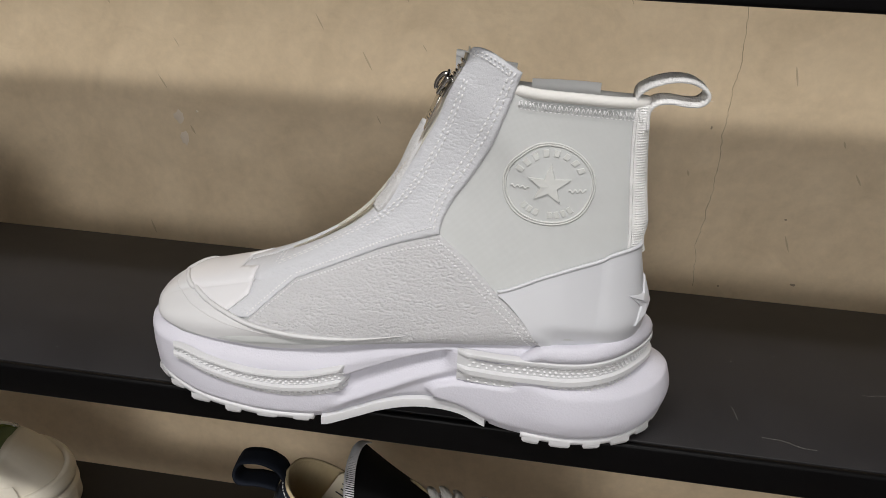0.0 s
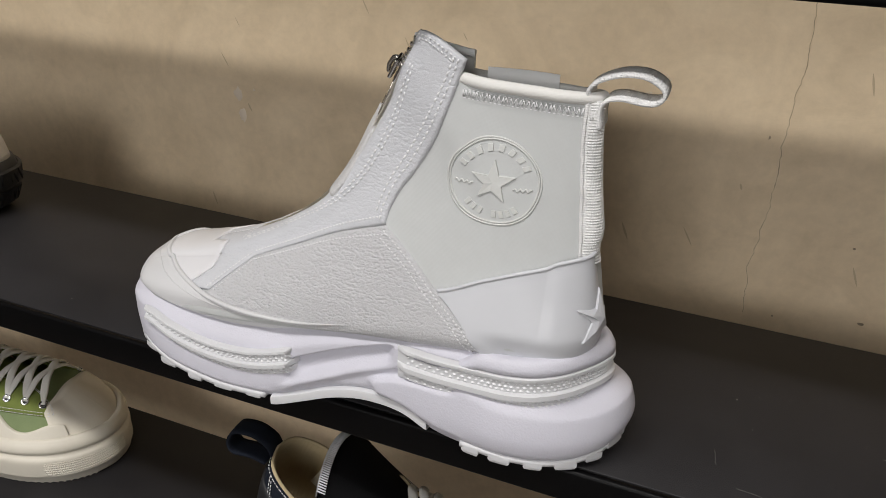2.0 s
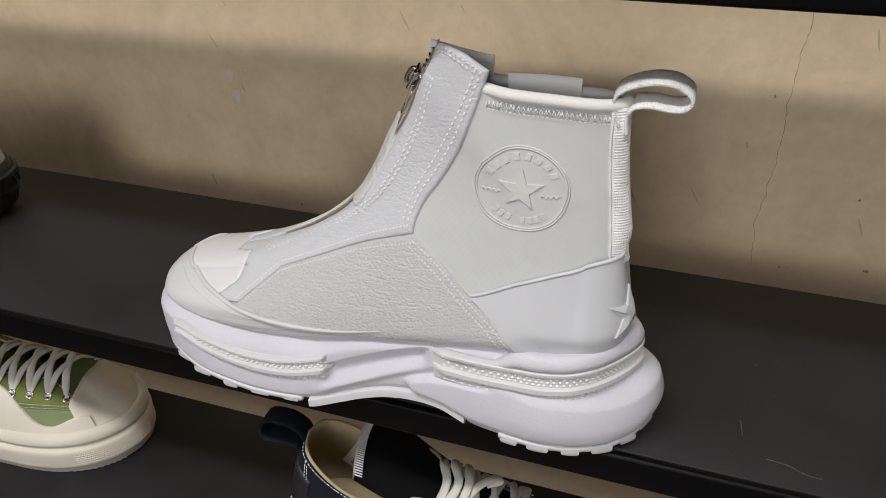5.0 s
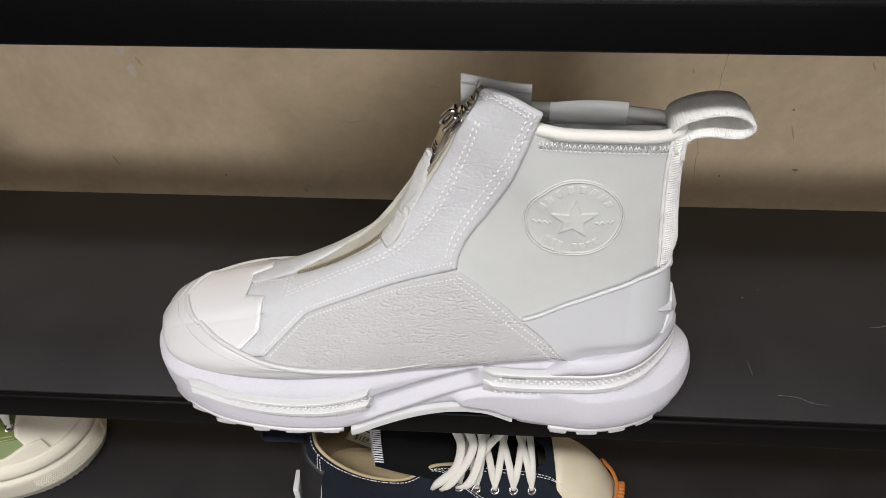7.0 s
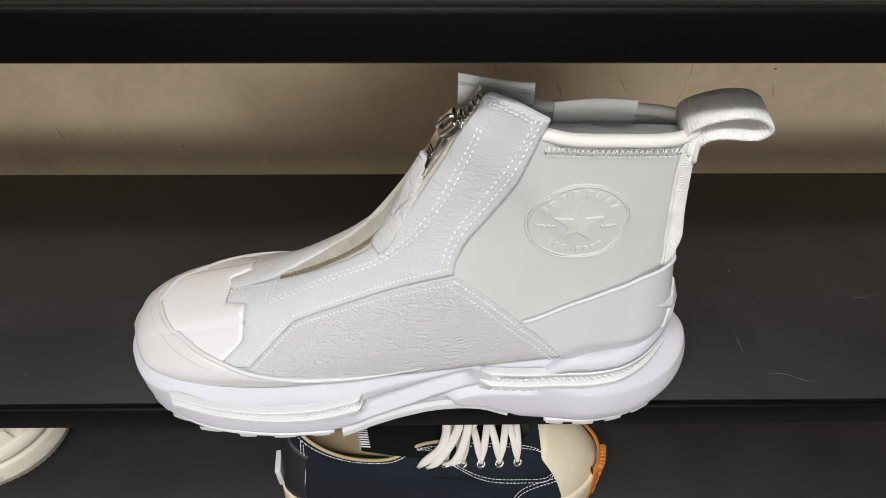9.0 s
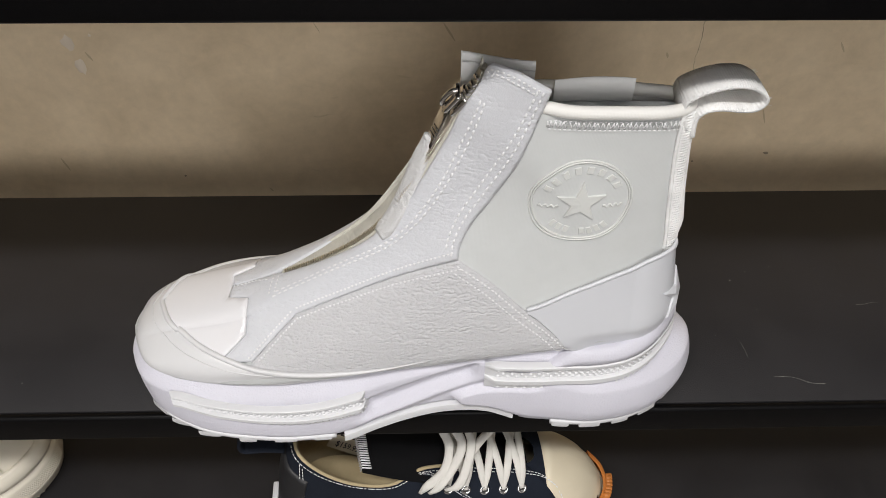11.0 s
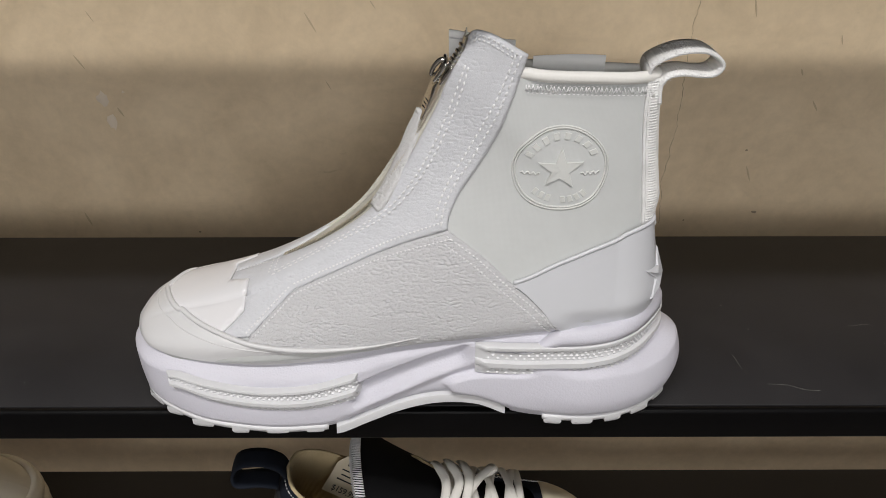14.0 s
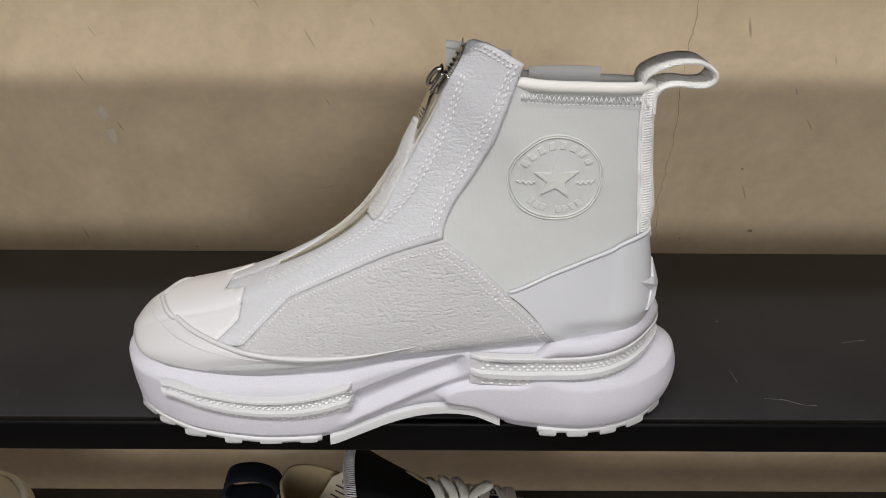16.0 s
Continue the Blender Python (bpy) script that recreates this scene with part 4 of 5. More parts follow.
# the inner placket's raised edge
fin = []
for k in range(61):
    u = 5.85 + (16.3 - 5.85) * k / 60
    h = 0.0030 * min(1, k / 14) * (1 - 0.3 * k / 60)
    a = skin(u, 1.06, 0.0002)
    up = Vector((-0.45, 0.30, 0.84))
    fin.append([a, a + up * h * 0.5 + Vector((0, -0.0003, 0)), a + up * h, a + up * h + Vector((0.0006, 0.0012, 0)), a + up * h * 0.5 + Vector((0, 0.0015, 0)), a + Vector((0, 0.004, -0.001))])
part("placket_edge", lift(grid(fin)), M_TAPE, inner_vamp, "raw cream edge of the open placket")


def frame_on(u, v, off):
    c = skin(u, v, off)
    t = (Vector(last(u + 0.05, v)) - Vector(last(u - 0.05, v))).normalized()
    n = (skin(u, v, 0.001) - skin(u, v, 0)).normalized()
    b = n.cross(t).normalized()
    return Matrix.Translation(c) @ Matrix((t, b, n)).transposed().to_4x4()


fz = frame_on(12.6, 0.985, 0.0030)
slider = part("zip_slider", join(moved(bevel_box(-0.0062, 0.0062, -0.0046, 0.0046, -0.0004, 0.0018, 0.0010), fz), moved(bevel_box(-0.0062, 0.0062, -0.0050, 0.0050, -0.0036, -0.0018, 0.0008), fz),
                                 moved(bevel_box(0.0010, 0.0036, -0.0012, 0.0012, -0.003, 0.0004, 0.0005), fz)), M_STEEL, boot, "polished nickel zip slider")
bail = smooth_path([(-0.0052, 0, 0.001), (-0.0050, 0, 0.0026), (-0.001, 0, 0.0038), (0.004, 0, 0.0030), (0.0054, 0, 0.001)], 20)
part("bail", lift(moved(tube(bail, 0.0013, 8), fz)), M_STEEL, slider)
# pull plate and leather tab hang down the front
pull0, pull1 = Vector((-0.0590, -0.1700, 1.3920)), Vector((-0.0676, -0.1715, 1.3720))
pn = Vector((-0.86, -0.36, 0.36)).normalized()
pt = (pull1 - pull0).normalized()
pb = pn.cross(pt).normalized()
pn = pt.cross(pb).normalized()
pm = Matrix.Translation((pull0 + pull1) / 2) @ Matrix((pt, pb, pn)).transposed().to_4x4()
plate = part("pull_plate", moved(bevel_box(-0.0105, 0.0098, -0.0036, 0.0036, -0.0008, 0.0008, 0.0005), pm), M_STEEL, slider, "", True, 40)
for k in range(3):
    part("ridge", moved(bevel_box(-0.0008 + 0.0020 * k, 0.0002 + 0.0020 * k, -0.0027, 0.0027, 0.0005, 0.0012, 0.0003), pm), M_STEEL, plate)
ringp = [pull0 + pt * -0.0005 + pb * (0.0024 * math.cos(a)) + pt * (0.0030 * math.sin(a)) for a in [2 * math.pi * k / 24 for k in range(25)]]
part("ring", lift(tube(ringp, 0.0009, 8, caps=False)), M_STEEL, slider)
tab_path = smooth_path([(-0.0655, -0.1690, 1.3760), (-0.0700, -0.1712, 1.3672), (-0.0772, -0.1758, 1.3500), (-0.0845, -0.1800, 1.3365), (-0.0912, -0.1822, 1.3270)], 36)


def tab_rows(path, half, thick):
    rows = []
    for i, p in enumerate(path):
        t = (path[min(i + 1, len(path) - 1)] - path[max(i - 1, 0)]).normalized()
        n = Vector((-0.72, -0.50, 0.48))
        b = n.cross(t).normalized()
        n = t.cross(b).normalized()
        f = i / (len(path) - 1)
        w = half * (0.72 + 0.28 * step(0.0, 0.25, f)) * (1 - 0.25 * step(0.94, 1.0, f))
        d = thick * (1.25 - 0.35 * step(0.0, 0.12, f))
        prof = [(-1, -0.35), (-1, 0.25), (-0.86, 0.5), (-0.4, 0.56), (0, 0.58), (0.4, 0.56), (0.86, 0.5), (1, 0.25), (1, -0.35), (0.8, -0.5), (0, -0.5), (-0.8, -0.5)]
        rows.append([p + b * w * a + n * d * h for a, h in prof])
    v, f = grid(rows, closed_v=True)
    f.append(list(range(12))[::-1])
    f.append([len(v) - 12 + k for k in range(12)])
    return v, f


M_TAB = leather("white_tab_leather", (0.66, 0.66, 0.66), 0.0022, 0.5, 0.4)
part("pull_tab", lift(tab_rows(tab_path, 0.0052, 0.0036)), M_TAB, slider, "thick white pebbled leather pull tab")
stops = [moved(bevel_box(-0.0008, 0.0008, -0.0016, 0.0016, -0.001, 0.0012, 0.0003), frame_on(13.6 + 0.55 * k, 0.955, 0.0016)) for k in range(5)]
part("end_stop", join(*stops), M_STEEL, zipper, "", True, 40)


# ---- moulded badge on the shaft: rings, star and plain bars for its lettering ----
BADGE_AT = [(0.0255 * r * math.cos(radians(18 * k)), 0.0255 * r * math.sin(radians(18 * k))) for r in (0.0, 0.35, 0.7, 1.0) for k in range(20)]
BADGE_UV = np.array([find(0.0033 + a, 1.3527 + b * 0.90) for a, b in BADGE_AT])
BADGE_F = np.array([(1.0, a, b, a * a, a * b, b * b, a ** 3, a * a * b, a * b * b, b ** 3) for a, b in BADGE_AT])
BADGE_S = np.abs(BADGE_F).max(axis=0)
BADGE_U, BADGE_V = [[float(q) for q in np.linalg.lstsq(BADGE_F / BADGE_S, BADGE_UV[:, k], rcond=None)[0] / BADGE_S] for k in (0, 1)]


def on_badge(a, b):
    f = (1.0, a, b, a * a, a * b, b * b, a ** 3, a * a * b, a * b * b, b ** 3)
    return sum(p * q for p, q in zip(f, BADGE_U)), sum(p * q for p, q in zip(f, BADGE_V))


def badge_tube(points, r, off=0.0002):
    return tube([skin(*on_badge(a, b), off) for a, b in points], r, 6, 1.0, (0, 1, 0))


M_BADGE = plain("white_badge_rubber", (0.62, 0.63, 0.61), 0.38, 600.0, 0.04, 0.0002, 0.02)
circle = [[(r * math.cos(2 * math.pi * k / 72), r * math.sin(2 * math.pi * k / 72)) for k in range(75)] for r in (0.0241, 0.0229)]
badge = part("badge", join(*(lift(badge_tube(c, 0.00055)) for c in circle)), M_BADGE, boot, "round raised tone-on-tone badge with a star")


def prism(points, high, shrink=0.86):
    """A low raised shape on the badge from its outline, with sloping sides."""
    n = len(points)
    ca, cb = sum(p[0] for p in points) / n, sum(p[1] for p in points) / n
    low = [skin(*on_badge(a, b), -0.0002) for a, b in points]
    top = [skin(*on_badge(ca + (a - ca) * shrink, cb + (b - cb) * shrink), high) for a, b in points]
    return lift((low + top + [skin(*on_badge(ca, cb), high)], [[i, (i + 1) % n, n + (i + 1) % n, n + i] for i in range(n)] + [[n + i, n + (i + 1) % n, 2 * n] for i in range(n)]))


part("star", prism(star_points(0.0124, 0.40, 88), 0.0010, 0.92), M_BADGE, badge, "", False)


def bar(a, b, turn, w, h):
    c, s = math.cos(turn), math.sin(turn)
    return prism([(a + p * c - q * s, b + p * s + q * c) for p, q in ((-w, -h), (w, -h), (w, h), (-w, h))], 0.0006, 0.85)


bars = []
for k in range(8):
    an = radians(151 - 122 * k / 7)
    bars.append(bar(0.0182 * math.cos(an), 0.0182 * math.sin(an), an - math.pi / 2, 0.0015, 0.0021))
for k in (0, 1, 2, 4, 5, 6, 7):
    an = radians(228 + 84 * k / 7)
    bars.append(bar(0.0182 * math.cos(an), 0.0182 * math.sin(an), an + math.pi / 2, 0.0013, 0.0020))
part("letter_bar", join(*bars), M_BADGE, badge, "", False)
for side in (-1, 1):
    wave = [(side * 0.0152 + 0.0046 * (k / 24 - 0.5) * 2, -0.0030 + 0.0008 * math.sin(k * 0.9)) for k in range(25)]
    part("signature_bar", lift(badge_tube(wave, 0.00045)), M_BADGE, badge)


# ---- the neighbouring shoes ----
M_NAVY = plain("navy_canvas", (0.013, 0.017, 0.027), 0.9, 1400.0, 0.5, 0.0006, 0.3, 0.2)
M_BLACK = plain("black_canvas", (0.005, 0.005, 0.006), 0.9, 1400.0, 0.5, 0.0006, 0.2, 0.2)
M_CREAM = plain("cream_rubber", (0.74, 0.66, 0.50), 0.42, 400.0, 0.06, 0.0004, 0.05)
M_IVORY = plain("ivory_rubber", (0.78, 0.73, 0.62), 0.45, 400.0, 0.06, 0.0004, 0.06)
M_CREAM_LINING = cloth("cream_lining", (0.52, 0.42, 0.25), 0.0009, 0.4, 0.9, 0.9)
M_LACE = plain("offwhite_lace", (0.76, 0.74, 0.69), 0.85, 1500.0, 0.5, 0.0006, 0.12, 0.2)
M_GUM = plain("orange_gum_rubber", (0.55, 0.19, 0.04), 0.5, 500.0, 0.1, 0.0004, 0.1)
M_GREEN = plain("olive_green_canvas", (0.20, 0.245, 0.065), 0.9, 1300.0, 0.5, 0.0006, 0.2, 0.2)
M_SAGE = plain("sage_green_canvas", (0.24, 0.30, 0.15), 0.9, 1300.0, 0.5, 0.0006, 0.15, 0.2)
M_BLACK_RUBBER = plain("black_rubber", (0.018, 0.018, 0.020), 0.5, 300.0, 0.15, 0.0006, 0.2)
M_TAG = plain("cream_card", (0.70, 0.62, 0.46), 0.7, 300.0, 0.05, 0.0003, 0.05)
M_INK = plain("black_ink", (0.03, 0.028, 0.026), 0.7, 300.0, 0.0, 0.0003)
M_EYELET = material("polished_eyelet", (0.75, 0.75, 0.76), 0.2, 1.0)[0]

# a sneaker's half plan, heel to toe: lower edge (x, half width) and opening (x, half width, height)
FOOT = [(0.0, 0.0), (0.005, 0.018), (0.028, 0.031), (0.065, 0.034), (0.10, 0.0355), (0.13, 0.039), (0.155, 0.043), (0.185, 0.047), (0.215, 0.047), (0.243, 0.041), (0.264, 0.029), (0.277, 0.013), (0.280, 0.0)]
MOUTH = [(0.024, 0.0, 0.163), (0.029, 0.017, 0.160), (0.045, 0.027, 0.151), (0.068, 0.030, 0.138), (0.096, 0.028, 0.130), (0.117, 0.0255, 0.143), (0.132, 0.020, 0.138),
         (0.155, 0.0155, 0.131), (0.18, 0.0135, 0.127), (0.203, 0.0125, 0.122), (0.211, 0.009, 0.120), (0.214, 0.004, 0.1195), (0.214, 0.0, 0.1195)]


class Sneaker:
    """A low sneaker in its own frame: heel at 0, toe along +x, the outer side at -y."""

    def __init__(self, name, label, m, base, wide=1.0, rise=1.0, swell=0.85, toe=1.0):
        self.m, self.base, self.wide, self.rise, self.swell, self.toe = m, base, wide, rise, swell, toe
        self.ob = thing(name, label, "shoe")
        self.ob.matrix_world = m
        bpy.context.view_layer.update()

    def raw(self, s, f):
        bx, by = cr(FOOT, s)
        tx, ty, tz = cr(MOUTH, s)
        tz = self.base + (tz - 0.0625) * self.rise
        b, t = Vector((bx, by, self.base)), Vector((tx, ty, tz))
        c = b.lerp(t, 0.30 if s < 8 else 0.30 - 0.14 * step(8, 10, s))
        c.z = self.base + (tz - self.base) * self.swell * (1 - (1 - self.toe) * step(8.5, 10.5, s))
        return b * (1 - f) ** 2 + c * 2 * f * (1 - f) + t * f * f

    def at(self, s, f, off=0.0, side=-1):
        """The upper's point: s from heel (0) to toe (12), f from the sole (0) to the opening (1); side -1 is the outer side."""
        p = self.raw(s, f)
        if off:
            e = 0.03
            du = self.raw(min(s + e, 12), f) - self.raw(max(s - e, 0), f)
            dv = self.raw(s, min(f + e, 1)) - self.raw(s, max(f - e, 0))
            n = du.cross(dv)
            n = n.normalized() if n.length > 1e-12 else Vector((0, 0, 1))
            p = p + (n if n.dot(Vector((p.x - 0.14, p.y * 2, (p.z - self.base) * 0.5))) > 0 else -n) * off
        return Vector((p.x, 0.0 if s <= 0 or s >= 12 else p.y * self.wide * side, p.z))

    def line(self, pts, n=40, off=0.0008, side=-1):
        return [self.at(*cr(pts, (len(pts) - 1) * i / n), off, side) for i in range(n + 1)]

    def patch(self, name, s0, s1, f0, f1, off, mat, label="", both=False, ns=26, nf=10):
        """A sheet of the upper between bounds, f0 and f1 as numbers or functions of s."""
        lo = f0 if callable(f0) else (lambda s: f0)
        hi = f1 if callable(f1) else (lambda s: f1)
        sides = (-1, 1) if both else (-1,)
        for side in sides:
            rows = [[self.at(s, lo(s) + (hi(s) - lo(s)) * j / nf, off, side) for j in range(nf + 1)] for s in (s0 + (s1 - s0) * i / ns for i in range(ns + 1))]
            rows = [[self.at(s0 + (s1 - s0) * i / ns, lo(s0 + (s1 - s0) * i / ns), -0.0006, side)] + r + [self.at(s0 + (s1 - s0) * i / ns, hi(s0 + (s1 - s0) * i / ns), -0.0006, side)] for i, r in enumerate(rows)]
            first = rows[0] if s0 <= 0 else [self.at(s0, lo(s0) + (hi(s0) - lo(s0)) * min(max(j - 1, 0), nf) / nf, -0.0006, side) for j in range(nf + 3)]
            final = rows[-1] if s1 >= 12 else [self.at(s1, lo(s1) + (hi(s1) - lo(s1)) * min(max(j - 1, 0), nf) / nf, -0.0006, side) for j in range(nf + 3)]
            ob = self.add(name, lift(grid(([first] if s0 > 0 else []) + rows + ([final] if s1 < 12 else []))), mat, label)
        return ob

    def add(self, name, vf, mat, label="", parent=None, smooth=True, sharp=None):
        """A part given in the shoe's own frame."""
        ob = mesh_object(name, vf[0], vf[1], mat, smooth)
        if sharp:
            ob.data.set_sharp_from_angle(angle=radians(sharp))
        ob.parent = parent or self.ob
        return tagged(ob, label)

    def upper(self, mat, label):
        ring = [i * 0.25 for i in range(49)]
        rows = []
        for j in range(15):
            f = j / 14
            rows.append([self.at(s, f, 0, -1) for s in ring] + [self.at(s, f, 0, 1) for s in ring[::-1][1:-1]])
        # turned in at the opening, down the lining
        self.add("upper", lift(grid(rows, closed_v=True)), mat, label)

    def lining(self, mat, upto=6.4):
        ring = [upto * i / 26 for i in range(27)]
        loop = [(s, 1) for s in ring[::-1]] + [(s, -1) for s in ring[1:]]
        rows = []
        for f, k in ((1.0, 0.0), (0.97, 0.05), (0.86, 0.07), (0.6, 0.10), (0.25, 0.13), (0.1, 0.3)):
            row = []
            for s, side in loop:
                p = self.at(s, f, 0, side)
                c = Vector((0.085, 0, p.z))
                row.append(p.lerp(c, k) + Vector((0, 0, 0.0012 if f > 0.98 else 0)))
            rows.append(row)
        ob = self.add("lining", grid(rows), mat, "cream canvas lining")
        rim = [self.at(s, 1.0, 0, side) + Vector((0, 0, 0.0004)) for s, side in loop]
        self.add("binding", lift(tube(rim, 0.0014, 8)), mat, "cream edge binding")
        foot = [p.lerp(Vector((0.085, 0, p.z)), 0.1) for p in rows[4]]
        self.add("insole", (foot, [list(range(len(foot)))]), mat)

    def stitch(self, pts, n=60, off=0.0012, length=0.0021, gap=0.0011, r=0.0004, both=False, mat=None):
        for side in ((-1, 1) if both else (-1,)):
            path = self.line(pts, 160, off, side)
            acc = [0.0]
            for a, b in zip(path, path[1:]):
                acc.append(acc[-1] + (b - a).length)
            out, d = [], 0.0
            while d + length < acc[-1]:
                a = path[int(np.searchsorted(acc, d))]
                b = path[min(int(np.searchsorted(acc, d + length)), 160)]
                if (b - a).length > 1e-5:
                    out.append(tube([a, a.lerp(b, 0.5), b], r, 4))
                d += length + gap
            if out:
                self.add("stitching", join(*out), mat or M_THREAD)

    def sole(self, rows, mat, label, name="midsole", s0=0.0, s1=12.0, both=True):
        """A wall round the shoe: rows of (outward offset, height), from the ground up."""
        n = 96
        ss = [s0 + (s1 - s0) * i / n for i in range(n + 1)]
        loop = [(s, -1) for s in ss] + ([(s, 1) for s in ss[::-1][1:-1]] if both else [])
        out = []
        for o, z in rows:
            row = []
            for s, side in loop:
                x, y = cr(FOOT, s)
                x1, y1 = cr(FOOT, min(s + 0.05, 12))
                x0, y0 = cr(FOOT, max(s - 0.05, 0))
                d = Vector((x1 - x0, y1 - y0)).normalized()
                nx, ny = -d.y, d.x
                if s <= 0.001:
                    nx, ny = -1.0, 0.0
                if s >= 11.999:
                    nx, ny = 1.0, 0.0
                oo = o(s) if callable(o) else o
                zz = z(s) if callable(z) else z
                row.append(Vector((x + nx * oo, (y + ny * oo) * self.wide * side, zz)))
            out.append(row)
        v, f = grid(out, closed_v=both)
        if both:
            f.append(list(range(len(loop))))
        return self.add(name, lift((v, f)), mat, label)

    def eyelet(self, s, f, side=-1):
        c = self.at(s, f, 0.0012, side)
        a, b = self.at(s + 0.1, f, 0.0012, side) - c, self.at(s, f + 0.03, 0.0012, side) - c
        a.normalize()
        n = a.cross(b).normalized()
        b = n.cross(a)
        ring = [c + a * (0.0031 * math.cos(t)) + b * (0.0031 * math.sin(t)) for t in [2 * math.pi * k / 20 for k in range(21)]]
        ob = self.add("eyelet", lift(tube(ring, 0.0012, 8, caps=False)), M_EYELET, "shiny metal eyelet")
        disc = [c + a * (0.0026 * math.cos(t)) + b * (0.0026 * math.sin(t)) for t in [2 * math.pi * k / 16 for k in range(16)]]
        self.add("hole", (disc, [list(range(16))]), M_INK, "", ob)
        return c

    def lace(self, pts, half=0.0036, thick=0.38, n=26):
        path = smooth_path([tuple(p) for p in pts], n)
        t0 = (path[-1] - path[0]).normalized()
        wide = t0.cross(Vector((0, 0, 1)))
        if wide.length < 0.1:
            wide = Vector((1, 0, 0))
        self.add("lace", lift(tube(path, lambda f: half * (0.5 + 0.5 * step(0.0, 0.18, f) * (1 - step(0.82, 1.0, f))), 10, thick, wide.normalized())), M_LACE)

    def tongue(self, mat, length, half, top_z, label, back=0.092):
        rows = []
        for i in range(19):
            f = i / 18
            x = 0.208 + (back - 0.208) * f
            z0 = self.base + (0.1195 - 0.0625) * self.rise - 0.004
            z = z0 + (top_z - z0) * (0.35 * f + 0.65 * f * f)
            w = half * (0.55 + 0.45 * f)
            row = []
            for k in range(13):
                a = -1 + 2 * k / 12
                row.append(Vector((x + 0.004 * a * a * f, w * a * self.wide, z - 0.010 * a * a * (0.5 + 1.1 * f))))
            rows.append(row)
        thick = [[p + Vector((-0.0016, 0, -0.0045)) for p in r] for r in rows]
        v, f = grid(rows + thick[::-1], closed_u=True)
        ob = self.add("tongue", lift((v, f)), mat, label)
        return ob, rows


# dark navy platform sneaker on the shelf below
navy = Sneaker("platform_sneaker", "dark navy canvas platform sneaker with cream toe cap and white laces", pose(-0.194, -0.143, LOW, 0, 0, 3.2) @ Matrix.Diagonal((0.985, 1, 1, 1)), 0.052, 1.0, 1.1, 0.80)
navy.sole([(-0.012, 0.0), (0.001, 0.0), (0.004, 0.006), (0.005, 0.025), (0.0035, 0.045), (0.003, 0.055), (0.0005, 0.0575), (-0.004, 0.055)], M_CREAM, "thick cream rubber platform sole")
navy.sole([(0.003, 0.0), (0.0055, 0.004), (0.0062, 0.02), (0.0060, 0.040), (0.0050, 0.058), (0.003, 0.066), (0.0, 0.065)], M_GUM, "orange gum rubber toe bumper", "toe_tread", 10.35, 12.0, True)
for k in range(7):
    for z in (0.012, 0.030, 0.048, 0.062):
        s = 11.0 + 0.95 * k / 6
        x, y = cr(FOOT, s)
        navy.add("lug", moved(bevel_box(-0.003, 0.003, -0.0022, 0.0022, -0.005, 0.005, 0.001, 1), Matrix.Translation((x + 0.0055 * step(10, 12, s), -y - 0.0045 * (1 - step(11, 12, s)), z))), M_GUM)
navy.upper(M_NAVY, "dark navy canvas")
navy.lining(M_CREAM_LINING)


def cap_limit(shoe, x_edge):
    def f(s):
        lo, hi = 0.0, 1.0
        if shoe.at(s, 1.0).x > x_edge:
            return 1.0
        for _ in range(20):
            mid = (lo + hi) / 2
            if shoe.at(s, mid).x > x_edge:
                lo = mid
            else:
                hi = mid
        return max(lo, 0.02)
    return f


navy.patch("toe_cap", 9.0, 12.0, 0.0, cap_limit(navy, 0.2215), 0.0014, M_CREAM, "smooth cream rubber toe cap", True)
navy.patch("heel_patch", 0.0, 1.75, 0.0, 0.72, 0.0016, M_BLACK_RUBBER, "black rubber heel cover", True)
navy.add("heel_badge", moved(bevel_box(-0.0045, 0.0005, -0.011, 0.009, 0.050, 0.078, 0.001), Matrix.Identity(4)), M_RUBBER, "white heel badge")
navy.patch("eyestay", 5.2, 9.05, 0.42, 0.985, 0.0009, M_NAVY, "navy canvas eyestay", True)
for d in (0.0, 0.045):
    navy.stitch([(5.0, 0.965 - d * 0.6), (5.6, 0.90 - d), (6.4, 0.60 - d), (7.0, 0.47 - d), (8.0, 0.42 - d), (8.7, 0.40 - d), (9.1, 0.47 - d * 0.5)], both=True)
    navy.stitch([(6.6, 0.965 - d), (7.6, 0.93 - d), (8.6, 0.90 - d), (9.2, 0.82 - d), (9.35, 0.62 - d)], both=True)
    navy.stitch([(9.15, 0.10), (9.12, 0.25), (9.18, 0.40), (9.3, 0.55 + d)], both=False)
    navy.stitch([(7.4, 0.05 + d), (7.8, 0.22 + d), (8.4, 0.30 + d), (9.1, 0.33 + d)])
navy.stitch([(0.3, 0.93), (1.5, 0.93), (2.6, 0.94), (3.6, 0.94), (4.4, 0.93), (5.0, 0.94), (5.6, 0.94), (6.1, 0.93)], both=True)
for d in (0.0, 0.12):
    navy.stitch([(1.55 + d, 0.05), (1.65 + d, 0.4), (1.5 + d, 0.7), (1.25 + d, 0.92)])
holes = []
for k in range(5):
    s = 5.95 + 2.25 * k / 4
    holes.append((navy.eyelet(s, 0.66, -1), navy.eyelet(s, 0.66, 1)))
tongue, trows = navy.tongue(M_BLACK, 0.12, 0.036, 0.182, "black padded tongue with overlocked edge", 0.074)
over = []
for k in range(52):
    a = trows[-1][int(12 * k / 52)].lerp(trows[-1][min(int(12 * k / 52) + 1, 12)], (12 * k / 52) % 1)
    over.append(tube([a + Vector((0.0055, 0, 0.0012)), a + Vector((-0.0012, 0.0006, 0.0016)), a + Vector((-0.0028, 0.0008, -0.004))], 0.00055, 5))
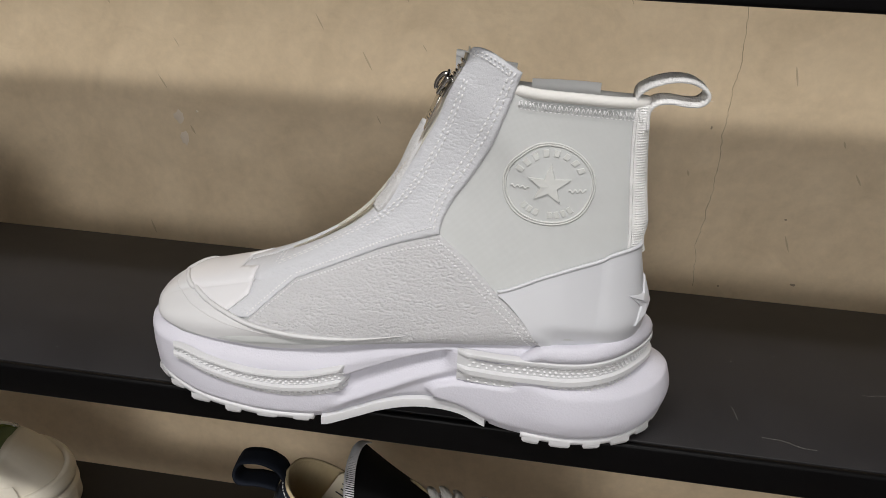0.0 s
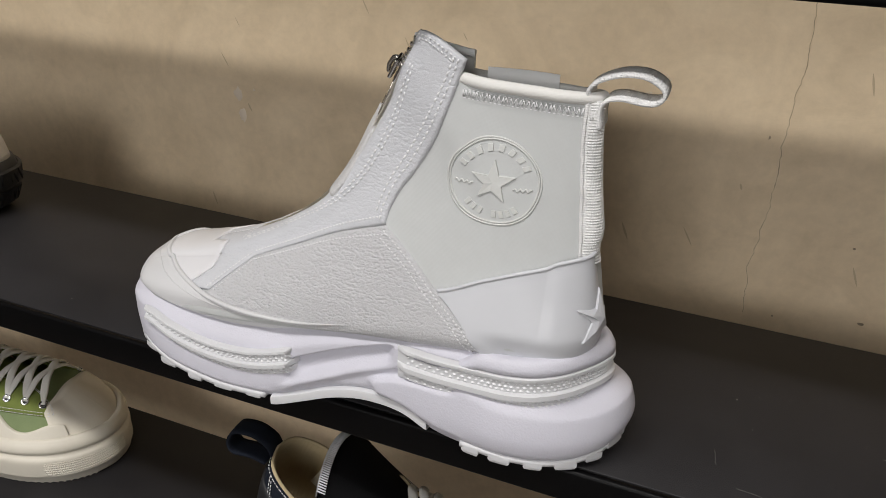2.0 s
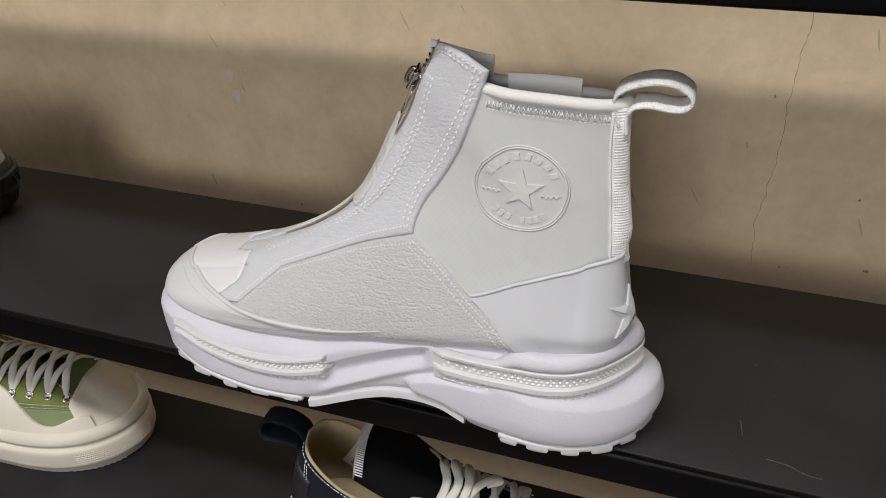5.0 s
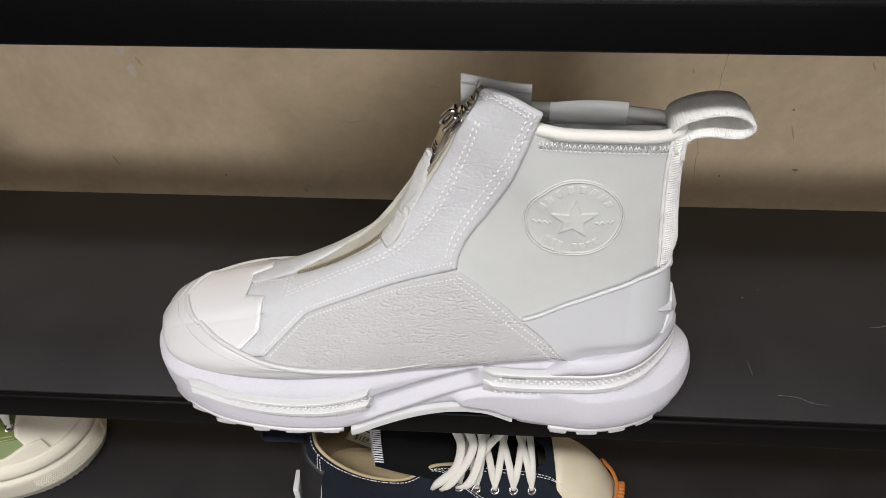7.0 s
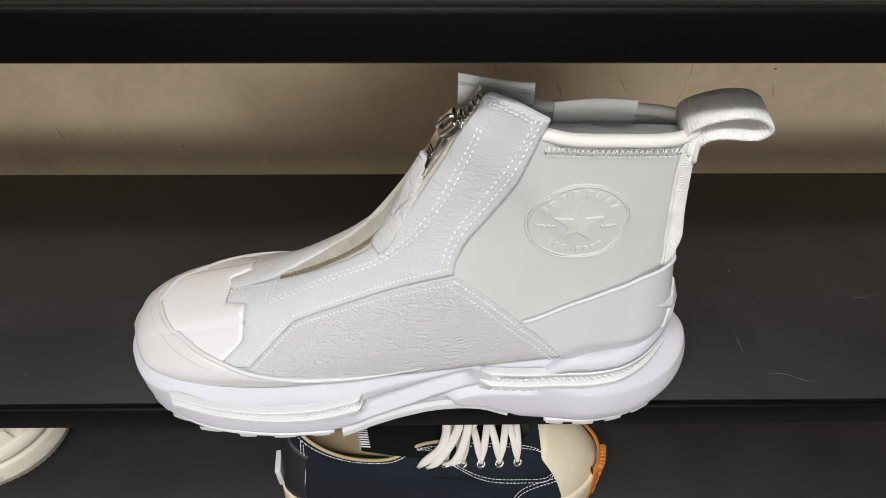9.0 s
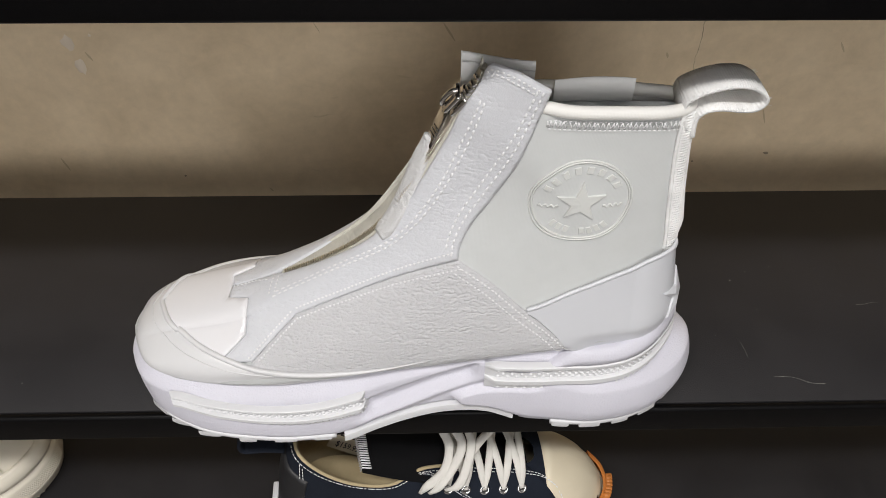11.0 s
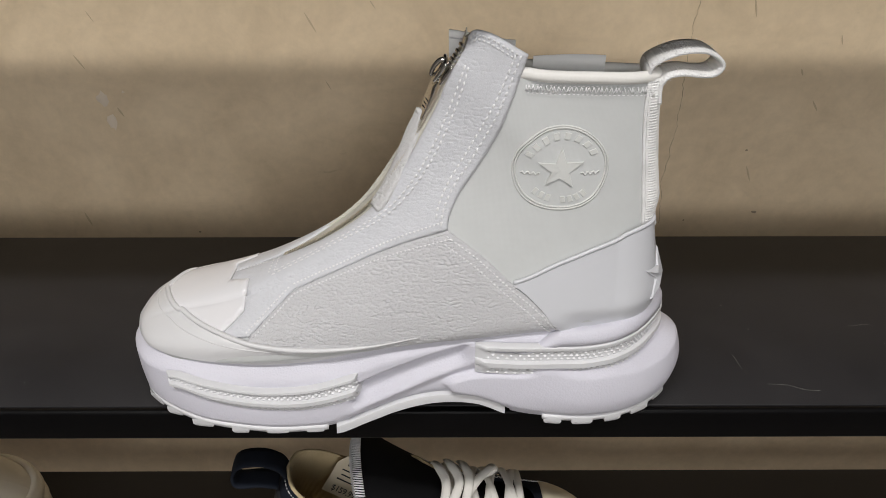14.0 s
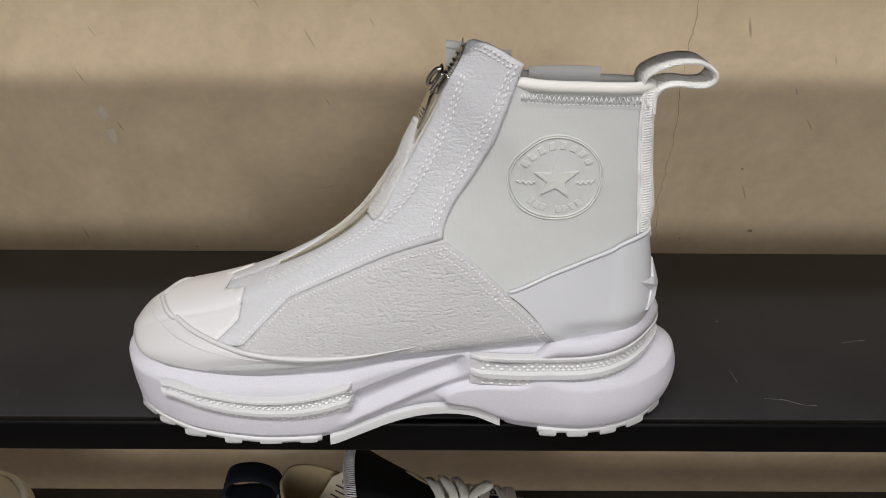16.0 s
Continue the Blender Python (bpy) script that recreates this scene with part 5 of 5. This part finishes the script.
navy.add("overlock_stitch", join(*over), M_THREAD, "white overlock thread", tongue)
for (a, b), (a2, b2) in zip(holes, holes[1:] + [holes[-1]]):
    top = (a + b2) / 2
    top.z = max(a.z, b2.z) + 0.022
    navy.lace([a, a.lerp(top, 0.45) + Vector((0, -0.003, 0.008)), top, b2.lerp(top, 0.45) + Vector((0, 0.003, 0.008)), b2], 0.0030)
    top = (b + a2) / 2
    top.z = max(b.z, a2.z) + 0.0225
    navy.lace([b, b.lerp(top, 0.45) + Vector((0, 0.003, 0.008)), top, a2.lerp(top, 0.45) + Vector((0, -0.003, 0.008)), a2], 0.0030)
hx = holes[0][0]
rl = random.Random(2)
for k in range(3):
    c = hx + Vector((-0.013 + 0.010 * k, 0.003, 0.010 + 0.004 * (k % 2)))
    j = [Vector((rl.uniform(-0.003, 0.003), rl.uniform(-0.002, 0.002), rl.uniform(-0.002, 0.003))) for _ in range(6)]
    navy.lace([c + Vector((-0.012, -0.007, -0.007)) + j[0], c + Vector((-0.002, -0.008, 0.001)) + j[1], c + Vector((0.009, 0.001, 0.013)) + j[2], c + Vector((0.014, 0.015, 0.025)) + j[3], c + Vector((0.009, 0.030, 0.026)) + j[4], c + Vector((0.003, 0.044, 0.012)) + j[5]], 0.0036, 0.5)
ear = holes[1][0] + Vector((0.0, 0.012, 0.020))
navy.lace([ear, ear + Vector((0.010, 0.006, 0.016)), ear + Vector((0.022, 0.016, 0.020)), ear + Vector((0.026, 0.024, 0.010)), ear + Vector((0.016, 0.022, 0.002))], 0.0034, 0.55)
nl = smooth_path([(0.0225, 0, 0.160), (0.0185, 0, 0.168), (0.006, 0, 0.1745), (-0.010, 0, 0.173), (-0.0165, 0, 0.163), (-0.014, 0, 0.153), (0.002, 0, 0.153), (0.016, 0, 0.150)], 44)
navy.add("heel_loop", lift(ribbon(nl, 0.0085, 0.0022)), M_NAVY, "navy woven heel loop")

# price ticket inside the navy sneaker
ticket = thing("price_ticket", "cream price ticket with black print inside the navy sneaker", "ticket")
ticket.matrix_world = navy.m @ Matrix.Translation((0.068, 0.0175, 0.128)) @ Matrix.Rotation(radians(38), 4, "Y") @ Matrix.Rotation(radians(62), 4, "X")
bpy.context.view_layer.update()
outline = [(-0.017, -0.017), (0.017, -0.017), (0.017, 0.008), (0.010, 0.017), (-0.010, 0.017), (-0.017, 0.008)]
tv = [Vector((x, y, 0)) for x, y in outline] + [Vector((x, y, -0.0005)) for x, y in outline]
card_ob = mesh_object("card", tv, [list(range(6)), list(range(6, 12))[::-1]] + [[i, (i + 6), (i + 1) % 6 + 6, (i + 1) % 6] for i in range(6)], M_TAG, False)
card_ob.parent = ticket


def lettering(text, size, place, parent, mat):
    cu = bpy.data.curves.new("lettering", "FONT")
    cu.body, cu.size, cu.align_x, cu.extrude = text, size, "CENTER", 0.0001
    tmp = new("lettering", cu)
    bpy.context.view_layer.update()
    me = bpy.data.meshes.new_from_object(tmp.evaluated_get(bpy.context.evaluated_depsgraph_get()))
    bpy.data.objects.remove(tmp)
    me.materials.clear()
    me.materials.append(mat)
    ob = new("lettering", me)
    ob.parent = parent
    ob.location = place
    return ob


lettering("$159.99", 0.0068, (0, -0.014, 0.0004), ticket, M_INK)
for w, y in ((0.008, 0.0095), (0.0105, 0.004), (0.009, 0.000), (0.011, -0.004)):
    ob = mesh_object("print_bar", *bevel_box(-w, w, y - (0.0016 if y > 0.008 else 0.0005), y + (0.0016 if y > 0.008 else 0.0005), 0.0002, 0.0006, 0), M_INK, False)
    ob.parent = ticket

# green and ivory sneaker beside it
green = Sneaker("canvas_sneaker", "green canvas sneaker with ivory rubber sole and overlays", Matrix.Translation((-0.423, -0.064, LOW)) @ Matrix.Rotation(radians(13), 4, "Z") @ Matrix.Translation((-0.284, 0, 0)), 0.044, 1.12, 0.84, 0.84, 0.50)
green.sole([(-0.014, 0.0), (0.002, 0.0), (0.0045, 0.003), (0.0055, 0.010), (0.0068, 0.0105), (0.0076, 0.013), (0.0070, 0.026), (0.0076, 0.030), (0.0062, 0.034), (0.0048, 0.0345), (0.0046, 0.046), (0.0036, 0.052), (0.0, 0.0535), (-0.004, 0.050)], M_IVORY, "ivory rubber sole with a textured toe band")
green.upper(M_SAGE, "sage green canvas")
green.lining(M_CREAM_LINING)
green.patch("toe_cap", 9.0, 12.0, 0.0, cap_limit(green, 0.2300), 0.0014, M_IVORY, "ivory rubber toe cap", True)
green.patch("eyestay", 5.2, 9.3, 0.40, 0.985, 0.0009, M_GREEN, "olive green canvas eyestay", True)


def overlay_top(s):
    return 0.16 + 0.55 * math.exp(-((s - 6.8) / 0.55) ** 2) + 0.16 * (1 - step(6.0, 7.0, s)) + 0.16 * step(8.0, 9.4, s)


green.patch("overlay", 4.6, 9.6, 0.0, overlay_top, 0.0030, M_IVORY, "moulded ivory rubber overlay", False, 80)
green.sole([(0.0035, 0.038), (0.0058, 0.0385), (0.0066, 0.043), (0.0046, 0.050), (0.0005, 0.053)], M_IVORY, "ivory rubber foxing", "foxing")
gh = []
for k in range(6):
    s = 5.85 + 3.25 * k / 5
    gh.append((green.eyelet(s, 0.60, -1), green.eyelet(s, 0.60, 1)))
for d in (0.0, 0.045):
    green.stitch([(5.2, 0.50 - d), (6.2, 0.46 - d), (7.6, 0.46 - d), (8.6, 0.46 - d), (9.25, 0.48 - d)], both=False)
    green.stitch([(8.9, 0.94 - d), (9.3, 0.80 - d), (9.45 - d, 0.60), (9.30 - d, 0.42)])
green.stitch([(5.2, 0.955), (6.6, 0.95), (8.0, 0.94), (8.9, 0.92)], both=True)
gt, _ = green.tongue(M_GREEN, 0.12, 0.026, 0.135, "green canvas tongue")
for (a, b), (a2, b2) in zip(gh, gh[1:]):
    for p, q in ((a, b2), (b, a2)):
        top = (p + q) / 2
        top.z = max(p.z, q.z) + 0.0165
        green.lace([p, p.lerp(top, 0.5) + Vector((0, 0, 0.006)), top, q.lerp(top, 0.5) + Vector((0, 0, 0.006)), q], 0.0040)
tex = []
for i in range(46):
    for j in range(6):
        s = 8.6 + 3.4 * (i + 0.5 * (j % 2)) / 46
        x, y = cr(FOOT, s)
        x1, y1 = cr(FOOT, min(s + 0.05, 12))
        d = Vector((x1 - x, (y1 - y), 0))
        d = d.normalized() if d.length > 1e-9 else Vector((0, -1, 0))
        n = Vector((-d.y, d.x, 0))
        p = Vector((x + n.x * 0.0072, -(y + n.y * 0.0072) * 1.12, 0.0152 + 0.0027 * j))
        t, o, z = Vector((d.x, -d.y, 0)) * 0.0016, Vector((n.x, -n.y, 0)) * 0.0009, Vector((0, 0, 0.0013))
        tex.append(([p - t, p - z, p + t, p + z, p + o], [[0, 1, 4], [1, 2, 4], [2, 3, 4], [3, 0, 4]]))
tagged(green.add("stud", lift(join(*tex)), M_IVORY, "", None, False), "", "", "", "stuff")
for k in range(26):
    s = 4.2 + 6.0 * k / 25
    x, y = cr(FOOT, s)
    green.add("tread_block", bevel_box(x - 0.0032, x + 0.0032, -(y + 0.0028) * 1.12, -(y - 0.006) * 1.12, 0.0, 0.004, 0.0004, 1), M_IVORY)

# white trainer further along the boot's shelf, its heel towards the boot
trainer = Sneaker("white_trainer", "white leather trainer with a black lugged sole, heel towards the boot", Matrix.Translation((-0.486, -0.085, SHELF)) @ Matrix.Rotation(radians(188), 4, "Z"), 0.042, 1.12, 0.42, 0.9)
trainer.sole([(-0.020, 0.0), (-0.010, 0.0), (0.000, 0.008), (0.0055, 0.024), (0.0065, 0.038), (0.0045, 0.046), (0.0, 0.047)], M_BLACK_RUBBER, "thick black rubber sole", "outsole")
M_CREASED = leather("white_creased_leather", (0.74, 0.71, 0.70), 0.004, 0.3, 0.35)
trainer.upper(M_CREASED, "creased white leather")
trainer.lining(M_LINING)
trainer.patch("heel_panel", 0.0, 3.4, 0.05, 0.62, 0.0030, M_CREASED, "padded white heel panel", True)
trainer.patch("collar_panel", 0.0, 2.6, 0.66, 0.97, 0.0040, M_CREASED, "padded white collar", True)
tri_lugs = []
for k in range(30):
    for j in range(2):
        for half in (0, 1):
            side = 1 if k % 2 else -1
            s = 3.6 * (k // 2) / 14
            x, y = cr(FOOT, s)
            x1, y1 = cr(FOOT, s + 0.05)
            x0, y0 = cr(FOOT, max(s - 0.05, 0))
            d = Vector((x1 - x0, y1 - y0, 0)).normalized()
            n = Vector((-d.y, d.x, 0)) if s > 0.01 else Vector((-1, 0, 0))
            if s <= 0.01:
                d = Vector((0, 1, 0))
            z0, z1 = (0.006, 0.022) if j == 0 else (0.024, 0.040)
            o0, o1 = (-0.002, 0.004) if j == 0 else (0.0052, 0.0066)
            w = 0.0052
            c0 = Vector((x, y, z0)) + n * o0
            c1 = Vector((x, y, z1)) + n * o1
            a = [c0 - d * w, c0 + d * (w - 0.0012), c1 - d * w] if half == 0 else [c1 + d * w, c1 - d * (w - 0.0012), c0 + d * w]
            top = [q + n * 0.0030 for q in a]
            mid = sum(top, Vector()) / 3
            top = [q.lerp(mid, 0.25) for q in top]
            vs = [Vector((q.x, q.y * 1.12 * side, q.z)) for q in a + top]
            tri_lugs.append((vs, [[3, 4, 5], [0, 1, 4, 3], [1, 2, 5, 4], [2, 0, 3, 5]]))
tagged(trainer.add("lug", lift(join(*tri_lugs)), M_BLACK_RUBBER, "triangular tread lugs", None, False), "", "", "", "stuff")


# ---- marks on the wall and dust on the shelf ----
wall = bpy.data.objects["wall_back"]
M_CRACK = plain("crack_shadow", (0.30, 0.245, 0.17), 0.9, 200.0, 0.0, 0.0005)
M_SCAR = plain("bare_plaster", (0.72, 0.62, 0.50), 0.7, 200.0, 0.2, 0.0008)
rc = random.Random(4)
path, x = [], 0.1440
for k in range(80):
    z = 1.440 - 0.27 * k / 79
    x += rc.uniform(-0.0011, 0.0011) + 0.10 * (0.1462 - x) * 0.5
    path.append((x + 0.003 * math.sin(z * 41) * 0.5, z, 0.00010 + 0.00022 * rc.random() * (0.4 + 0.6 * math.sin((z - 1.15) * 10) ** 2)))
cv = []
for px, pz, w in path:
    cv += [Vector((px - w, WALL_Y - 0.0006, pz)), Vector((px + w, WALL_Y - 0.0006, pz))]
part("crack", (cv, [[2 * k, 2 * k + 1, 2 * k + 3, 2 * k + 2] for k in range(79)]), M_CRACK, wall, "thin hairline crack", False)


def chip(x, z, r, tall, seed, mat, name):
    rr = random.Random(seed)
    pts = [Vector((x + r * rr.uniform(0.5, 1.0) * math.cos(a), WALL_Y - 0.0008, z + r * tall * rr.uniform(0.5, 1.0) * math.sin(a))) for a in [2 * math.pi * k / 11 for k in range(11)]]
    rim_p = [p + Vector((0, 0.0008, 0)) + (p - Vector((x, p.y, z))) * 0.25 for p in pts]
    part(name, (pts + rim_p, [list(range(11))[::-1]] + [[k, (k + 1) % 11, 11 + (k + 1) % 11, 11 + k] for k in range(11)]), mat, wall, "", True)


chip(-0.341, 1.291, 0.0050, 1.3, 3, M_SCAR, "plaster_chip")
chip(-0.338, 1.270, 0.0040, 1.7, 5, M_SCAR, "plaster_chip")
chip(-0.323, 1.297, 0.0012, 1.0, 6, M_SCAR, "plaster_chip")
M_STREAK = plain("trowel_streak", (0.50, 0.395, 0.26), 0.7, 200.0, 0.1, 0.0005)
M_STAIN = plain("brown_speck", (0.32, 0.255, 0.18), 0.8, 200.0, 0.1, 0.0005)
chip(0.232, 1.181, 0.0030, 0.5, 8, M_STAIN, "speck")
chip(0.212, 1.243, 0.0013, 0.8, 9, M_STAIN, "speck")
for k in range(7):
    chip(rc.uniform(-0.5, 0.5), rc.uniform(1.16, 1.44), rc.uniform(0.0004, 0.0010), rc.uniform(0.8, 2.2), 20 + k, M_STAIN, "speck")

for k in range(26):
    x0, z0, run = rc.uniform(-0.45, 0.35), rc.uniform(1.14, 1.43), rc.uniform(0.004, 0.016)
    lean, w = rc.uniform(0.2, 0.7), rc.uniform(0.0004, 0.0011)
    pts = [(x0 + lean * run * f, z0 - run * f, w * math.sin(math.pi * (0.08 + 0.84 * f))) for f in [i / 8 for i in range(9)]]
    sv = [Vector((px + e * pw, WALL_Y - 0.0005, pz)) for px, pz, pw in pts for e in (-1, 1)]
    part("streak", (sv, [[2 * i, 2 * i + 1, 2 * i + 3, 2 * i + 2] for i in range(8)]), M_STREAK, wall, "", False)
M_DUST = plain("grey_dust", (0.30, 0.29, 0.27), 0.9, 300.0, 0.0, 0.0003)
dust = []
spots = [(0.143, -0.097, 0.0006), (0.156, -0.089, 0.0004), (0.175, -0.084, 0.0004), (0.153, -0.124, 0.0004), (0.166, -0.183, 0.0004), (-0.316, -0.176, 0.0004), (-0.253, -0.149, 0.0004)]
for k in range(420):
    spots.append((rc.uniform(-0.75, 0.62), rc.uniform(-0.195, -0.005), rc.choice((0.00010, 0.00014, 0.00014, 0.0002))))
for x, y, r in spots:
    dust.append(([Vector((x - r, y, SHELF + 0.0001)), Vector((x, y - r * 0.7, SHELF + 0.0001)), Vector((x + r, y + r * 0.2, SHELF + 0.0001)), Vector((x, y + r, SHELF + 0.0001)), Vector((x, y, SHELF + 0.0002 + r * 0.4))],
                 [[0, 1, 4], [1, 2, 4], [2, 3, 4], [3, 0, 4]]))
for x0, y0, dx, dy in ((0.146, -0.179, 0.030, -0.006), (0.133, -0.152, 0.002, -0.012), (0.222, -0.121, 0.016, 0.002), (0.30, -0.09, 0.012, 0.008)):
    hair = smooth_path([(x0, y0, SHELF + 0.0003), (x0 + dx * 0.4, y0 + dy * 0.2, SHELF + 0.0004), (x0 + dx * 0.7, y0 + dy * 0.9, SHELF + 0.0004), (x0 + dx, y0 + dy, SHELF + 0.0003)], 24)
    dust.append(tube(hair, 0.00008, 4))
tagged(part("dust", join(*dust), M_DUST, None, "pale dust specks and lint on the black shelf"), "", "dust", "", "stuff")
